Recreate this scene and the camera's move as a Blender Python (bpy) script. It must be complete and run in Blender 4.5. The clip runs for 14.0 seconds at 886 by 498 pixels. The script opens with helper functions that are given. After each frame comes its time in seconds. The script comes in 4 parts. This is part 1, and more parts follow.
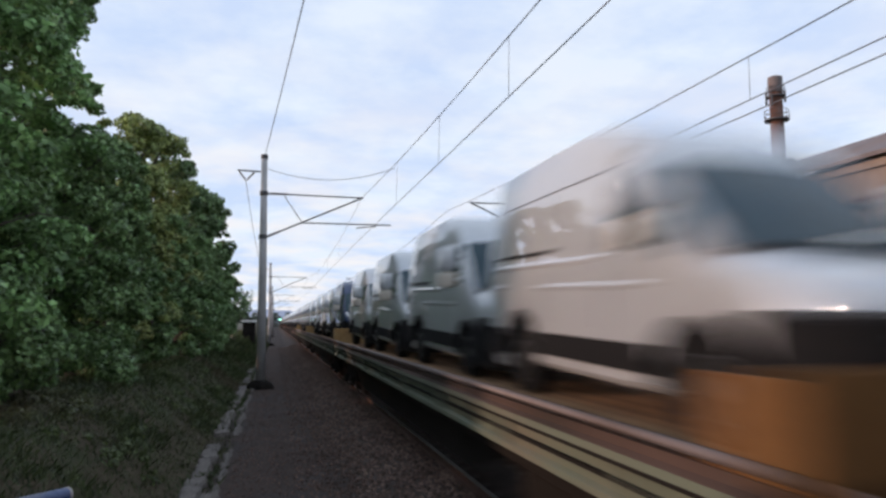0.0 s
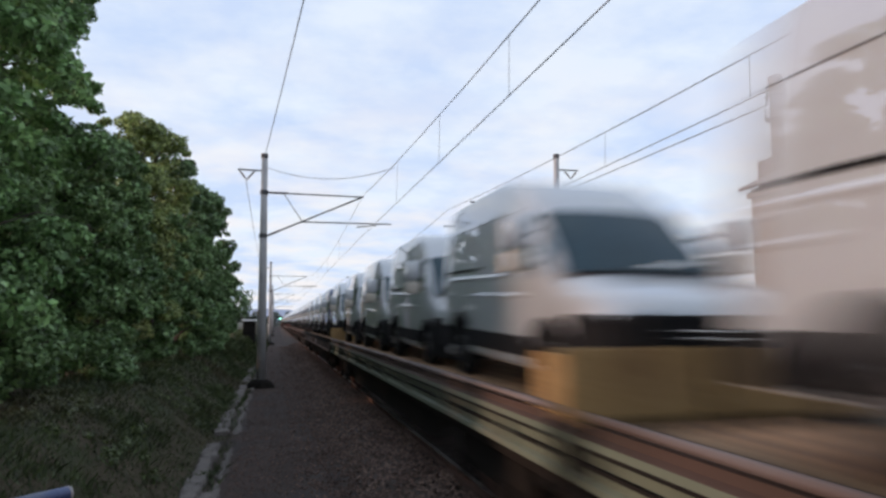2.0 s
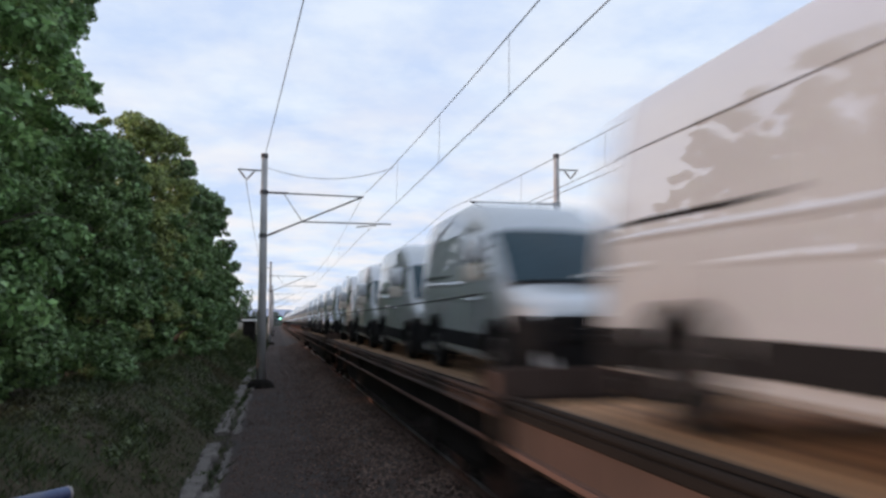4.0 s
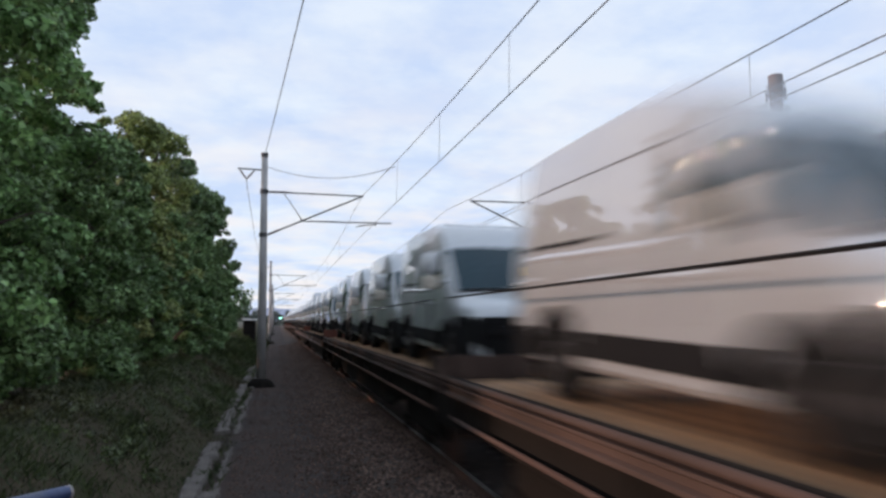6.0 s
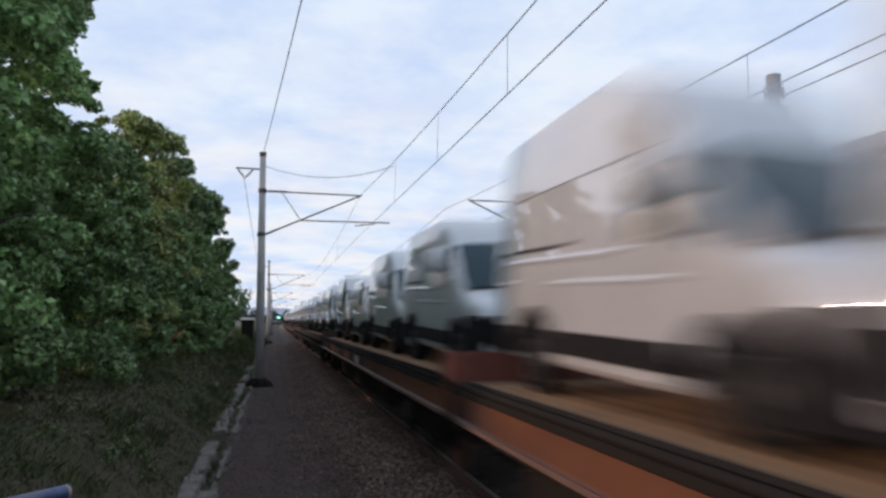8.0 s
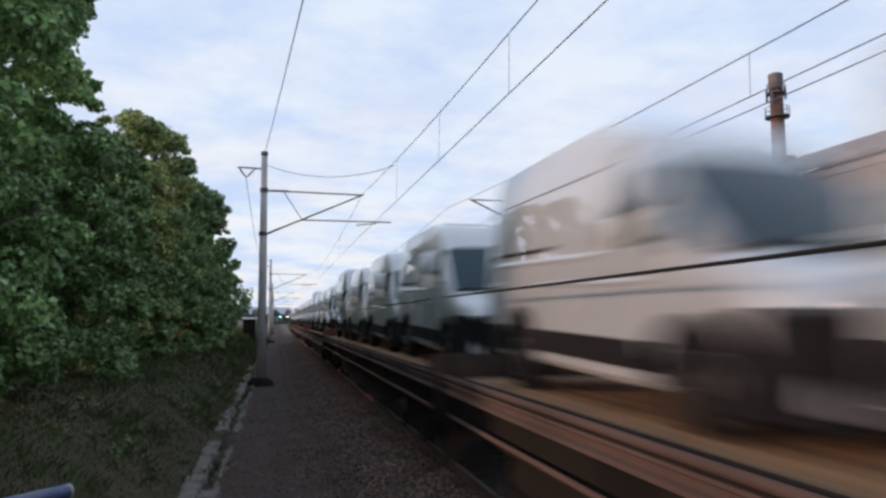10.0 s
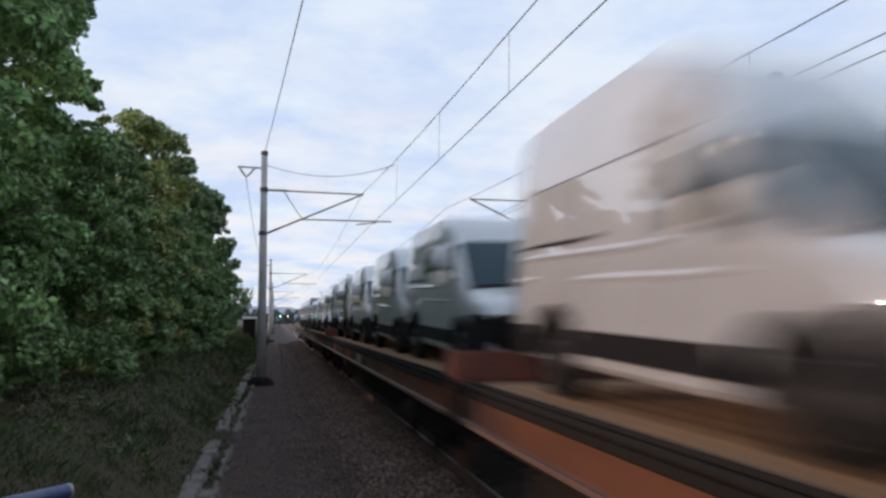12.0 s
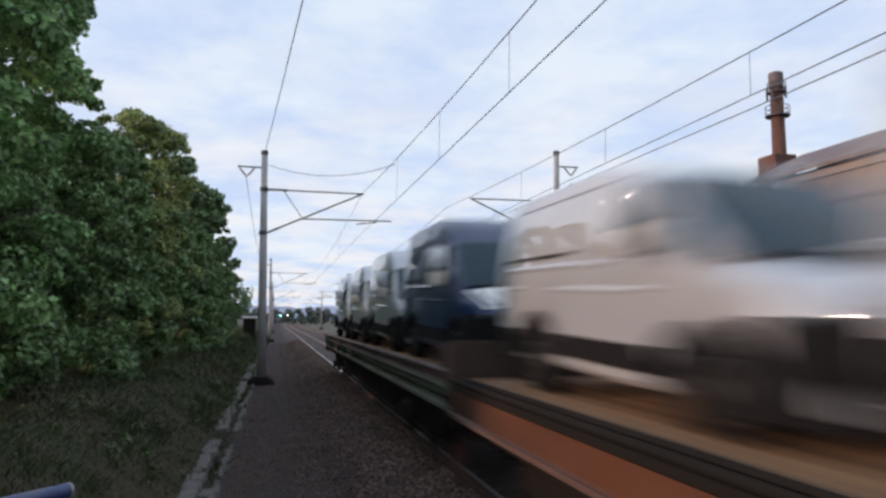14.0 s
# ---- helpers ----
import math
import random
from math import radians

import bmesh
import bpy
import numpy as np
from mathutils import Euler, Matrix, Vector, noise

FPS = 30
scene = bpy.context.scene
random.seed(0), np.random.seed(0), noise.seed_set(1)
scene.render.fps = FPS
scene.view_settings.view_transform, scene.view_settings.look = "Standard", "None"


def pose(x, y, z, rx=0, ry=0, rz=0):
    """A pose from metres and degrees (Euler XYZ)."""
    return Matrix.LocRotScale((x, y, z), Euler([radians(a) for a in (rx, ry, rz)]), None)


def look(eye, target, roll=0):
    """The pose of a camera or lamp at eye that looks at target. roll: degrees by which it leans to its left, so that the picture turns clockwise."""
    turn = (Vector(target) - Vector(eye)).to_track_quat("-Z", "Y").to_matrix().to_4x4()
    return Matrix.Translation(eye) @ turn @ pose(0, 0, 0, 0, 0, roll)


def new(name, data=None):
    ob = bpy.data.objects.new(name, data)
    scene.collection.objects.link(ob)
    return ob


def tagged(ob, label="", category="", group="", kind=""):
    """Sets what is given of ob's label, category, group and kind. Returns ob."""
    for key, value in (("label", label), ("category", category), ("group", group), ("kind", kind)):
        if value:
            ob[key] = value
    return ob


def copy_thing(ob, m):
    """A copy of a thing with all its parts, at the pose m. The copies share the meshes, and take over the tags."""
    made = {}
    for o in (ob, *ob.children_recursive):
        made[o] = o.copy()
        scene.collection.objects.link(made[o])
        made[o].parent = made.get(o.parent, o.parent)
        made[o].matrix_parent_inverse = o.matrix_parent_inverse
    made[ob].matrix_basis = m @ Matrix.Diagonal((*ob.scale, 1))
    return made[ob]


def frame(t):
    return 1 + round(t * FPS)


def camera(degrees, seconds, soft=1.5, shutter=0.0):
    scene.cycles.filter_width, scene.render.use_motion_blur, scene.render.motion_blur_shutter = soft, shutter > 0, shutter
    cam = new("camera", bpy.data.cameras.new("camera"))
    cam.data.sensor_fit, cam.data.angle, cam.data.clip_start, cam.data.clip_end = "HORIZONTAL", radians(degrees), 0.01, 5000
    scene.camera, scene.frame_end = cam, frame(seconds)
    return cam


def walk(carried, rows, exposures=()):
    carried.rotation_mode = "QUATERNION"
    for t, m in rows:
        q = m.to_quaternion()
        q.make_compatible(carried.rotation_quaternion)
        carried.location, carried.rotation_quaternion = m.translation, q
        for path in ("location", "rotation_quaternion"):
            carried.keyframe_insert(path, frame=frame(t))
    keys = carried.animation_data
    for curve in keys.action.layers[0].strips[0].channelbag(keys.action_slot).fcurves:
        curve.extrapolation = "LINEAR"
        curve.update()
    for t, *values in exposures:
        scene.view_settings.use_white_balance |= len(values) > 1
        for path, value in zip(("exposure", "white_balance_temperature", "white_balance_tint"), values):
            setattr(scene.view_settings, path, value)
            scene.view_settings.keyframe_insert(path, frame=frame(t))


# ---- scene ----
EYE = Vector((0.0, 0.0, 2.26))


def aim(right, up, roll=0.0):
    """A camera pose turned right of the track's line and tilted up, in degrees."""
    a, b = radians(right), radians(up)
    way = Vector((math.sin(a) * math.cos(b), math.cos(a) * math.cos(b), math.sin(b)))
    return look(EYE, EYE + way, roll)


cam = camera(65.03, 14.0, soft=2.75, shutter=1.1)
walk(cam, [
    (0.0, aim(13.51, 6.07)), (1.5, aim(13.49, 6.00)), (3.0, aim(13.50, 5.99)), (5.5, aim(13.49, 5.95)),
    (6.5, aim(13.49, 5.90)), (7.5, aim(13.52, 5.88)), (8.0, aim(13.63, 5.88)), (8.3, aim(13.52, 5.87)),
    (10.5, aim(13.50, 5.82)), (12.5, aim(13.50, 5.78)), (13.0, aim(13.40, 5.79)), (13.5, aim(13.50, 5.76)),
    (14.0, aim(13.49, 5.74))], exposures=[(0.0, 0.0), (14.0, -0.05)])

# ---- world, sun ----
world = bpy.data.worlds.new("evening_sky")
scene.world = world
world.use_nodes = True


def build_world():
    nt = world.node_tree
    nt.nodes.clear()
    n, link = nt.nodes.new, nt.links.new
    out = n("ShaderNodeOutputWorld")
    sky = n("ShaderNodeTexSky")
    sky.sky_type, sky.sun_disc = "NISHITA", False
    sky.sun_elevation, sky.sun_rotation = radians(11), radians(277)
    bg_sky = n("ShaderNodeBackground")
    bg_sky.inputs["Strength"].default_value = 0.1
    link(sky.outputs[0], bg_sky.inputs[0])
    co = n("ShaderNodeTexCoord")
    sep = n("ShaderNodeSeparateXYZ")
    link(co.outputs["Generated"], sep.inputs[0])
    hgt = n("ShaderNodeMath")
    hgt.operation = "MAXIMUM"
    hgt.inputs[1].default_value = 0.0
    link(sep.outputs["Z"], hgt.inputs[0])
    low = n("ShaderNodeMath")
    low.operation = "ADD"
    low.inputs[1].default_value = 0.12
    link(hgt.outputs[0], low.inputs[0])
    flat = []
    for axis in ("X", "Y"):
        d = n("ShaderNodeMath")
        d.operation = "DIVIDE"
        link(sep.outputs[axis], d.inputs[0])
        link(low.outputs[0], d.inputs[1])
        flat.append(d)
    com = n("ShaderNodeCombineXYZ")
    link(flat[0].outputs[0], com.inputs[0])
    link(flat[1].outputs[0], com.inputs[1])
    tex = n("ShaderNodeTexNoise")
    tex.inputs["Scale"].default_value = 1.7
    tex.inputs["Detail"].default_value = 7
    tex.inputs["Roughness"].default_value = 0.6
    link(com.outputs[0], tex.inputs["Vector"])
    ramp = n("ShaderNodeValToRGB")
    el = ramp.color_ramp.elements
    el[0].position, el[0].color = 0.40, (0.60, 0.725, 0.97, 1)
    el[1].position, el[1].color = 0.60, (0.79, 0.875, 1.0, 1)
    link(tex.outputs["Fac"], ramp.inputs[0])
    # paler and warmer towards the horizon
    hor = n("ShaderNodeValToRGB")
    he = hor.color_ramp.elements
    he[0].position, he[0].color = 0.0, (1, 1, 1, 1)
    he[1].position, he[1].color = 0.46, (0, 0, 0, 1)
    link(hgt.outputs[0], hor.inputs[0])
    tex2 = n("ShaderNodeTexNoise")
    tex2.inputs["Scale"].default_value = 2.4
    tex2.inputs["Detail"].default_value = 5
    link(com.outputs[0], tex2.inputs["Vector"])
    r2 = n("ShaderNodeValToRGB")
    r2.color_ramp.elements[0].position, r2.color_ramp.elements[1].position = 0.40, 0.66
    link(tex2.outputs["Fac"], r2.inputs[0])
    mul = n("ShaderNodeMath")
    mul.operation = "MULTIPLY"
    link(hor.outputs[0], mul.inputs[0])
    link(r2.outputs[0], mul.inputs[1])
    warm = n("ShaderNodeMix")
    warm.data_type = "RGBA"
    link(mul.outputs[0], warm.inputs["Factor"])
    link(ramp.outputs[0], warm.inputs[6])
    warm.inputs[7].default_value = (0.95, 0.91, 0.92, 1)
    bg = n("ShaderNodeBackground")
    bg.inputs["Strength"].default_value = 1.10
    link(warm.outputs[2], bg.inputs[0])
    mix = n("ShaderNodeMixShader")
    mix.inputs[0].default_value = 0.9
    link(bg_sky.outputs[0], mix.inputs[1])
    link(bg.outputs[0], mix.inputs[2])
    link(mix.outputs[0], out.inputs[0])


build_world()
sun = new("sun", bpy.data.lights.new("sun", "SUN"))
sun.data.energy, sun.data.angle, sun.data.color = 3.1, radians(5.5), (1.0, 0.66, 0.52)
sun.matrix_world = look((-40, 5, 9.0), (0, 0, 1.5))


# ---- materials ----
def mat(name, a, b, rough=0.6, metal=0.0, scale=4.0, bump=0.15, bump_scale=None, stain=None, per_object=0.0, coat=0.0, spec=0.5, per_island=0.0, stretch=(1, 1, 1), gloss=1.7):
    """Two tones mixed by coarse and fine noise, with relief; stain: a third tone in patches."""
    m = bpy.data.materials.new(name)
    m.use_nodes = True
    nt = m.node_tree
    n, link = nt.nodes.new, nt.links.new
    p = nt.nodes["Principled BSDF"]
    p.inputs["Roughness"].default_value, p.inputs["Metallic"].default_value = rough, metal
    p.inputs["Coat Weight"].default_value = coat
    p.inputs["Coat Roughness"].default_value = 0.02
    p.inputs["Coat IOR"].default_value = gloss
    p.inputs["Specular IOR Level"].default_value = spec
    co = n("ShaderNodeTexCoord")
    mp = n("ShaderNodeMapping")
    mp.inputs["Scale"].default_value = stretch
    link(co.outputs["Object"], mp.inputs[0])
    big, fine = n("ShaderNodeTexNoise"), n("ShaderNodeTexNoise")
    for t, s, d in ((big, scale, 4), (fine, scale * 9, 6)):
        t.inputs["Scale"].default_value, t.inputs["Detail"].default_value = s, d
        link(mp.outputs[0], t.inputs["Vector"])
    add = n("ShaderNodeMath")
    add.operation = "MULTIPLY_ADD"
    add.inputs[1].default_value = 0.45
    link(fine.outputs["Fac"], add.inputs[0])
    half = n("ShaderNodeMath")
    half.operation = "MULTIPLY"
    half.inputs[1].default_value = 0.55
    link(big.outputs["Fac"], half.inputs[0])
    link(half.outputs[0], add.inputs[2])
    ramp = n("ShaderNodeValToRGB")
    e = ramp.color_ramp.elements
    e[0].position, e[0].color = 0.36, (*a, 1)
    e[1].position, e[1].color = 0.64, (*b, 1)
    link(add.outputs[0], ramp.inputs[0])
    col = ramp.outputs[0]
    if stain:
        st = n("ShaderNodeTexNoise")
        st.inputs["Scale"].default_value, st.inputs["Detail"].default_value = scale * 0.37, 8
        link(mp.outputs[0], st.inputs["Vector"])
        sr = n("ShaderNodeValToRGB")
        sr.color_ramp.elements[0].position, sr.color_ramp.elements[1].position = 0.5, 0.66
        link(st.outputs["Fac"], sr.inputs[0])
        mx = n("ShaderNodeMix")
        mx.data_type = "RGBA"
        link(sr.outputs[0], mx.inputs["Factor"])
        link(col, mx.inputs[6])
        mx.inputs[7].default_value = (*stain, 1)
        col = mx.outputs[2]
    if per_object or per_island:
        if per_object:
            src = n("ShaderNodeObjectInfo").outputs["Random"]
        else:
            src = n("ShaderNodeNewGeometry").outputs["Random Per Island"]
        mr = n("ShaderNodeMapRange")
        k = per_object or per_island
        mr.inputs["To Min"].default_value, mr.inputs["To Max"].default_value = 1 - k, 1 + k
        link(src, mr.inputs[0])
        hsv = n("ShaderNodeHueSaturation")
        link(mr.outputs[0], hsv.inputs["Value"])
        link(col, hsv.inputs["Color"])
        col = hsv.outputs[0]
    link(col, p.inputs["Base Color"])
    if bump:
        bp = n("ShaderNodeBump")
        bp.inputs["Strength"].default_value, bp.inputs["Distance"].default_value = bump, 0.02
        bt = n("ShaderNodeTexNoise")
        bt.inputs["Scale"].default_value, bt.inputs["Detail"].default_value = bump_scale or scale * 12, 5
        link(mp.outputs[0], bt.inputs["Vector"])
        link(bt.outputs["Fac"], bp.inputs["Height"])
        link(bp.outputs[0], p.inputs["Normal"])
    return m


def glow(name, color, power):
    m = bpy.data.materials.new(name)
    m.use_nodes = True
    p = m.node_tree.nodes["Principled BSDF"]
    p.inputs["Base Color"].default_value = (*color, 1)
    p.inputs["Emission Color"].default_value = (*color, 1)
    p.inputs["Emission Strength"].default_value = power
    return m


def leaf_mat(name, a, b, c):
    """Leaves: tone by island, some light let through."""
    m = mat(name, a, b, rough=0.42, scale=0.6, bump=0, per_island=0.6, stain=c, spec=0.38)
    nt = m.node_tree
    p = nt.nodes["Principled BSDF"]
    out = nt.nodes["Material Output"]
    tr = nt.nodes.new("ShaderNodeBsdfTranslucent")
    nt.links.new(p.inputs["Base Color"].links[0].from_socket, tr.inputs["Color"])
    mx = nt.nodes.new("ShaderNodeMixShader")
    mx.inputs[0].default_value = 0.24
    nt.links.new(p.outputs[0], mx.inputs[1])
    nt.links.new(tr.outputs[0], mx.inputs[2])
    nt.links.new(mx.outputs[0], out.inputs["Surface"])
    return m


M = {
    "ground": mat("earth", (0.045, 0.04, 0.03), (0.085, 0.075, 0.055), 0.95, scale=0.5, bump=0.5, stain=(0.05, 0.065, 0.03)),
    "grass": mat("grass_soil", (0.048, 0.041, 0.026), (0.088, 0.072, 0.048), 0.95, scale=1.6, bump=0.6, stain=(0.043, 0.054, 0.026), spec=0.1),
    "path": mat("gravel_fines", (0.042, 0.031, 0.027), (0.082, 0.060, 0.052), 0.95, scale=2.2, bump=0.9, bump_scale=40, stain=(0.058, 0.050, 0.048), spec=0.2),
    "old_concrete": mat("weathered_concrete", (0.105, 0.092, 0.083), (0.235, 0.208, 0.190), 0.95, scale=4.5, bump=1.0, stain=(0.060, 0.050, 0.040)),
    "ballast": mat("ballast_bed", (0.032, 0.023, 0.019), (0.075, 0.053, 0.043), 0.95, scale=3.0, bump=1.0, bump_scale=26),
    "stone": mat("ballast_stone", (0.070, 0.042, 0.032), (0.165, 0.112, 0.088), 0.9, scale=1.2, bump=0.2, per_island=0.65),
    "rail": mat("rail_steel", (0.30, 0.29, 0.28), (0.42, 0.41, 0.40), 0.3, 0.9, scale=2, bump=0.05),
    "railside": mat("rail_rust", (0.060, 0.032, 0.024), (0.115, 0.064, 0.047), 0.85, 0.1, scale=3),
    "concrete": mat("concrete", (0.230, 0.212, 0.200), (0.340, 0.319, 0.297), 0.9, scale=1.6, bump=0.5, stain=(0.170, 0.153, 0.136)),
    # concrete darkened to stand in for the shade under the wagons
    "sleeper": mat("darkened_sleeper", (0.065, 0.052, 0.045), (0.120, 0.098, 0.085), 0.95, scale=2.5, bump=0.5, stain=(0.045, 0.035, 0.030)),
    "mast": mat("mast_concrete", (0.31, 0.305, 0.30), (0.43, 0.42, 0.415), 0.85, scale=1.4, bump=0.2, stain=(0.25, 0.245, 0.24)),
    "steel": mat("dark_steel", (0.05, 0.05, 0.055), (0.10, 0.10, 0.105), 0.6, 0.5, scale=5, bump=0.05),
    "wire": mat("wire_copper", (0.140, 0.140, 0.154), (0.224, 0.217, 0.224), 0.5, 0.5, scale=5, bump=0),
    "insulator": mat("insulator_glaze", (0.06, 0.035, 0.03), (0.11, 0.07, 0.06), 0.3, scale=8, bump=0),
    "blue_tube": mat("blue_paint", (0.022, 0.045, 0.125), (0.040, 0.075, 0.18), 0.45, scale=9, bump=0.1, stain=(0.10, 0.105, 0.12), coat=0.1),
    "bark": mat("bark", (0.06, 0.05, 0.04), (0.12, 0.10, 0.085), 0.95, scale=5, bump=0.9, stretch=(1, 1, 0.3)),
    "leaf_a": leaf_mat("maple_leaf", (0.152, 0.275, 0.102), (0.295, 0.445, 0.170), (0.200, 0.340, 0.137)),
    "leaf_b": leaf_mat("hedge_leaf", (0.120, 0.215, 0.086), (0.235, 0.345, 0.138), (0.163, 0.260, 0.108)),
    "leaf_c": leaf_mat("yellowing_leaf", (0.205, 0.265, 0.090), (0.330, 0.385, 0.138), (0.280, 0.290, 0.108)),
    "leaf_d": leaf_mat("dark_leaf", (0.095, 0.165, 0.072), (0.175, 0.255, 0.110), (0.130, 0.195, 0.086)),
    "weed": leaf_mat("weed_leaf", (0.067, 0.098, 0.036), (0.124, 0.158, 0.057), (0.118, 0.110, 0.059)),
    "blade": leaf_mat("grass_blade", (0.046, 0.066, 0.027), (0.086, 0.108, 0.044), (0.108, 0.092, 0.055)),
    "white": mat("van_white_paint", (0.345, 0.368, 0.385), (0.405, 0.428, 0.445), 0.35, scale=0.8, bump=0, coat=1.0, per_object=0.08, spec=0.2, gloss=2.5),
    "blue": mat("van_blue_paint", (0.004, 0.018, 0.070), (0.006, 0.026, 0.095), 0.4, scale=0.8, bump=0, coat=0.7, spec=0.2, gloss=1.7),
    "grey": mat("van_grey_paint", (0.10, 0.11, 0.12), (0.13, 0.142, 0.155), 0.3, 0.3, scale=0.8, bump=0, coat=1.0, gloss=2.0),
    "silver": mat("van_silver_paint", (0.115, 0.13, 0.145), (0.145, 0.162, 0.18), 0.3, 0.3, scale=0.8, bump=0, coat=1.0, gloss=2.0),
    "glass": mat("dark_glass", (0.014, 0.034, 0.044), (0.022, 0.048, 0.060), 0.05, scale=1, bump=0, spec=0.26),
    "black": mat("black_plastic", (0.008, 0.008, 0.009), (0.014, 0.014, 0.014), 0.85, scale=9, bump=0.1, spec=0.1),
    "rubber": mat("tyre_rubber", (0.009, 0.009, 0.009), (0.016, 0.016, 0.016), 0.9, scale=8, bump=0.2, spec=0.1),
    "rim": mat("rim_grey_steel", (0.076, 0.076, 0.078), (0.106, 0.106, 0.108), 0.4, 0.6, scale=8, bump=0.05),
    "lamp": mat("headlamp_lens", (0.10, 0.10, 0.105), (0.20, 0.20, 0.21), 0.5, 0.0, scale=12, bump=0.1, spec=0.18),
    "chrome": mat("chrome_trim", (0.6, 0.6, 0.6), (0.75, 0.75, 0.75), 0.12, 1.0, scale=6, bump=0),
    "red_lens": mat("red_lens", (0.25, 0.01, 0.01), (0.35, 0.02, 0.02), 0.15, scale=6, bump=0, coat=0.8),
    "sticker": mat("paper_sticker", (0.75, 0.55, 0.03), (0.85, 0.65, 0.05), 0.7, scale=6, bump=0),
    "mirror_tan": mat("bare_mirror_shell", (0.42, 0.38, 0.32), (0.52, 0.47, 0.40), 0.6, scale=6, bump=0),
    "papers": mat("transport_paper", (0.7, 0.69, 0.66), (0.8, 0.79, 0.76), 0.8, scale=6, bump=0),
    "w_green": mat("wagon_green_paint", (0.073, 0.092, 0.064), (0.117, 0.134, 0.092), 0.7, scale=1.0, bump=0.2, stain=(0.134, 0.106, 0.073)),
    "w_red": mat("wagon_oxide_paint", (0.056, 0.020, 0.010), (0.105, 0.039, 0.017), 0.58, scale=1.6, bump=0.25, stain=(0.036, 0.016, 0.011), stretch=(1, 0.5, 0.8), spec=0.35),
    "w_brown": mat("wagon_brown_paint", (0.048, 0.031, 0.025), (0.095, 0.062, 0.050), 0.8, scale=1.6, bump=0.25, stain=(0.040, 0.028, 0.022), stretch=(1, 1.6, 0.35), spec=0.2),
    "w_dark": mat("underframe_grime", (0.008, 0.007, 0.006), (0.017, 0.014, 0.012), 0.95, scale=2, bump=0.3, spec=0.12),
    "deck_wood": mat("deck_plank", (0.172, 0.095, 0.044), (0.330, 0.190, 0.093), 0.85, scale=2.0, bump=0.5, stain=(0.130, 0.074, 0.042), per_object=0.2, stretch=(2.5, 0.5, 1)),
    "galv": mat("galvanised_steel", (0.238, 0.231, 0.231), (0.350, 0.336, 0.329), 0.5, 0.4, scale=3, bump=0.1),
    "edge": mat("worn_rail_paint", (0.110, 0.084, 0.076), (0.178, 0.142, 0.130), 0.6, 0.2, scale=2, bump=0.15, stain=(0.071, 0.045, 0.035)),
    "ochre": mat("ochre_flap_paint", (0.220, 0.123, 0.040), (0.370, 0.238, 0.097), 0.75, scale=1.3, bump=0.2, stain=(0.150, 0.079, 0.035)),
    "drab": mat("rusty_flap_paint", (0.110, 0.048, 0.015), (0.215, 0.105, 0.036), 0.8, scale=1.6, bump=0.25, stain=(0.050, 0.030, 0.022), stretch=(1, 1, 0.5), spec=0.2),
    "oxide": mat("oxide_flap_paint", (0.126, 0.032, 0.020), (0.196, 0.059, 0.035), 0.75, scale=2.2, bump=0.2, stain=(0.070, 0.035, 0.025)),
    "brick": mat("red_brick", (0.080, 0.036, 0.025), (0.126, 0.063, 0.044), 0.9, scale=2.0, bump=0.5, per_island=0.2),
    "plaster": mat("factory_plaster", (0.195, 0.150, 0.118), (0.255, 0.200, 0.160), 0.9, scale=0.7, bump=0.2, stain=(0.150, 0.110, 0.088)),
    "roof": mat("roof_sheet", (0.102, 0.085, 0.085), (0.170, 0.140, 0.136), 0.7, scale=0.7, bump=0.2, stain=(0.136, 0.093, 0.076)),
    # distance haze is mixed into the hills' base colour
    "hill": mat("hazed_hill", (0.27, 0.32, 0.42), (0.33, 0.38, 0.48), 0.95, scale=0.02, bump=0),
    # leaf tones paled and greyed in place of haze over the distance
    "hazed_leaf": leaf_mat("hazed_leaf", (0.130, 0.155, 0.130), (0.190, 0.215, 0.170), (0.145, 0.155, 0.135)),
    "green_light": glow("green_signal_glow", (0.35, 1.0, 0.75), 4.0),
    "white_light": glow("lamp_glow", (1.0, 0.98, 0.80), 5.0),
}


# ---- mesh helpers ----
def part(name, bm, material, parent=None, label="", smooth=False, where=None):
    """Links a bmesh as one mesh object, under a thing or a part."""
    me = bpy.data.meshes.new(name)
    bm.normal_update()
    bm.to_mesh(me)
    bm.free()
    return part_of(name, me, material, parent, label, smooth, where)


def part_of(name, me, material, parent=None, label="", smooth=False, where=None):
    if material is not None and not me.materials:
        me.materials.append(material)
    if smooth:
        me.polygons.foreach_set("use_smooth", [True] * len(me.polygons))
    ob = new(name, me)
    if parent is not None:
        ob.parent = parent
    if where is not None:
        ob.matrix_basis = where
    if label:
        tagged(ob, label)
    return ob


def box(bm, x0, x1, y0, y1, z0, z1, bevel=0.0):
    vs = [bm.verts.new((x, y, z)) for x in (x0, x1) for y in (y0, y1) for z in (z0, z1)]
    fs = [bm.faces.new([vs[i] for i in q]) for q in ((0, 1, 3, 2), (4, 6, 7, 5), (0, 4, 5, 1), (2, 3, 7, 6), (0, 2, 6, 4), (1, 5, 7, 3))]
    if bevel:
        bmesh.ops.bevel(bm, geom=list({e for f in fs for e in f.edges}), offset=bevel, segments=2, affect="EDGES", profile=0.6)
    return bm


def boxes(*dims, bevel=0.0):
    bm = bmesh.new()
    for d in dims:
        box(bm, *d, bevel=bevel)
    return bm


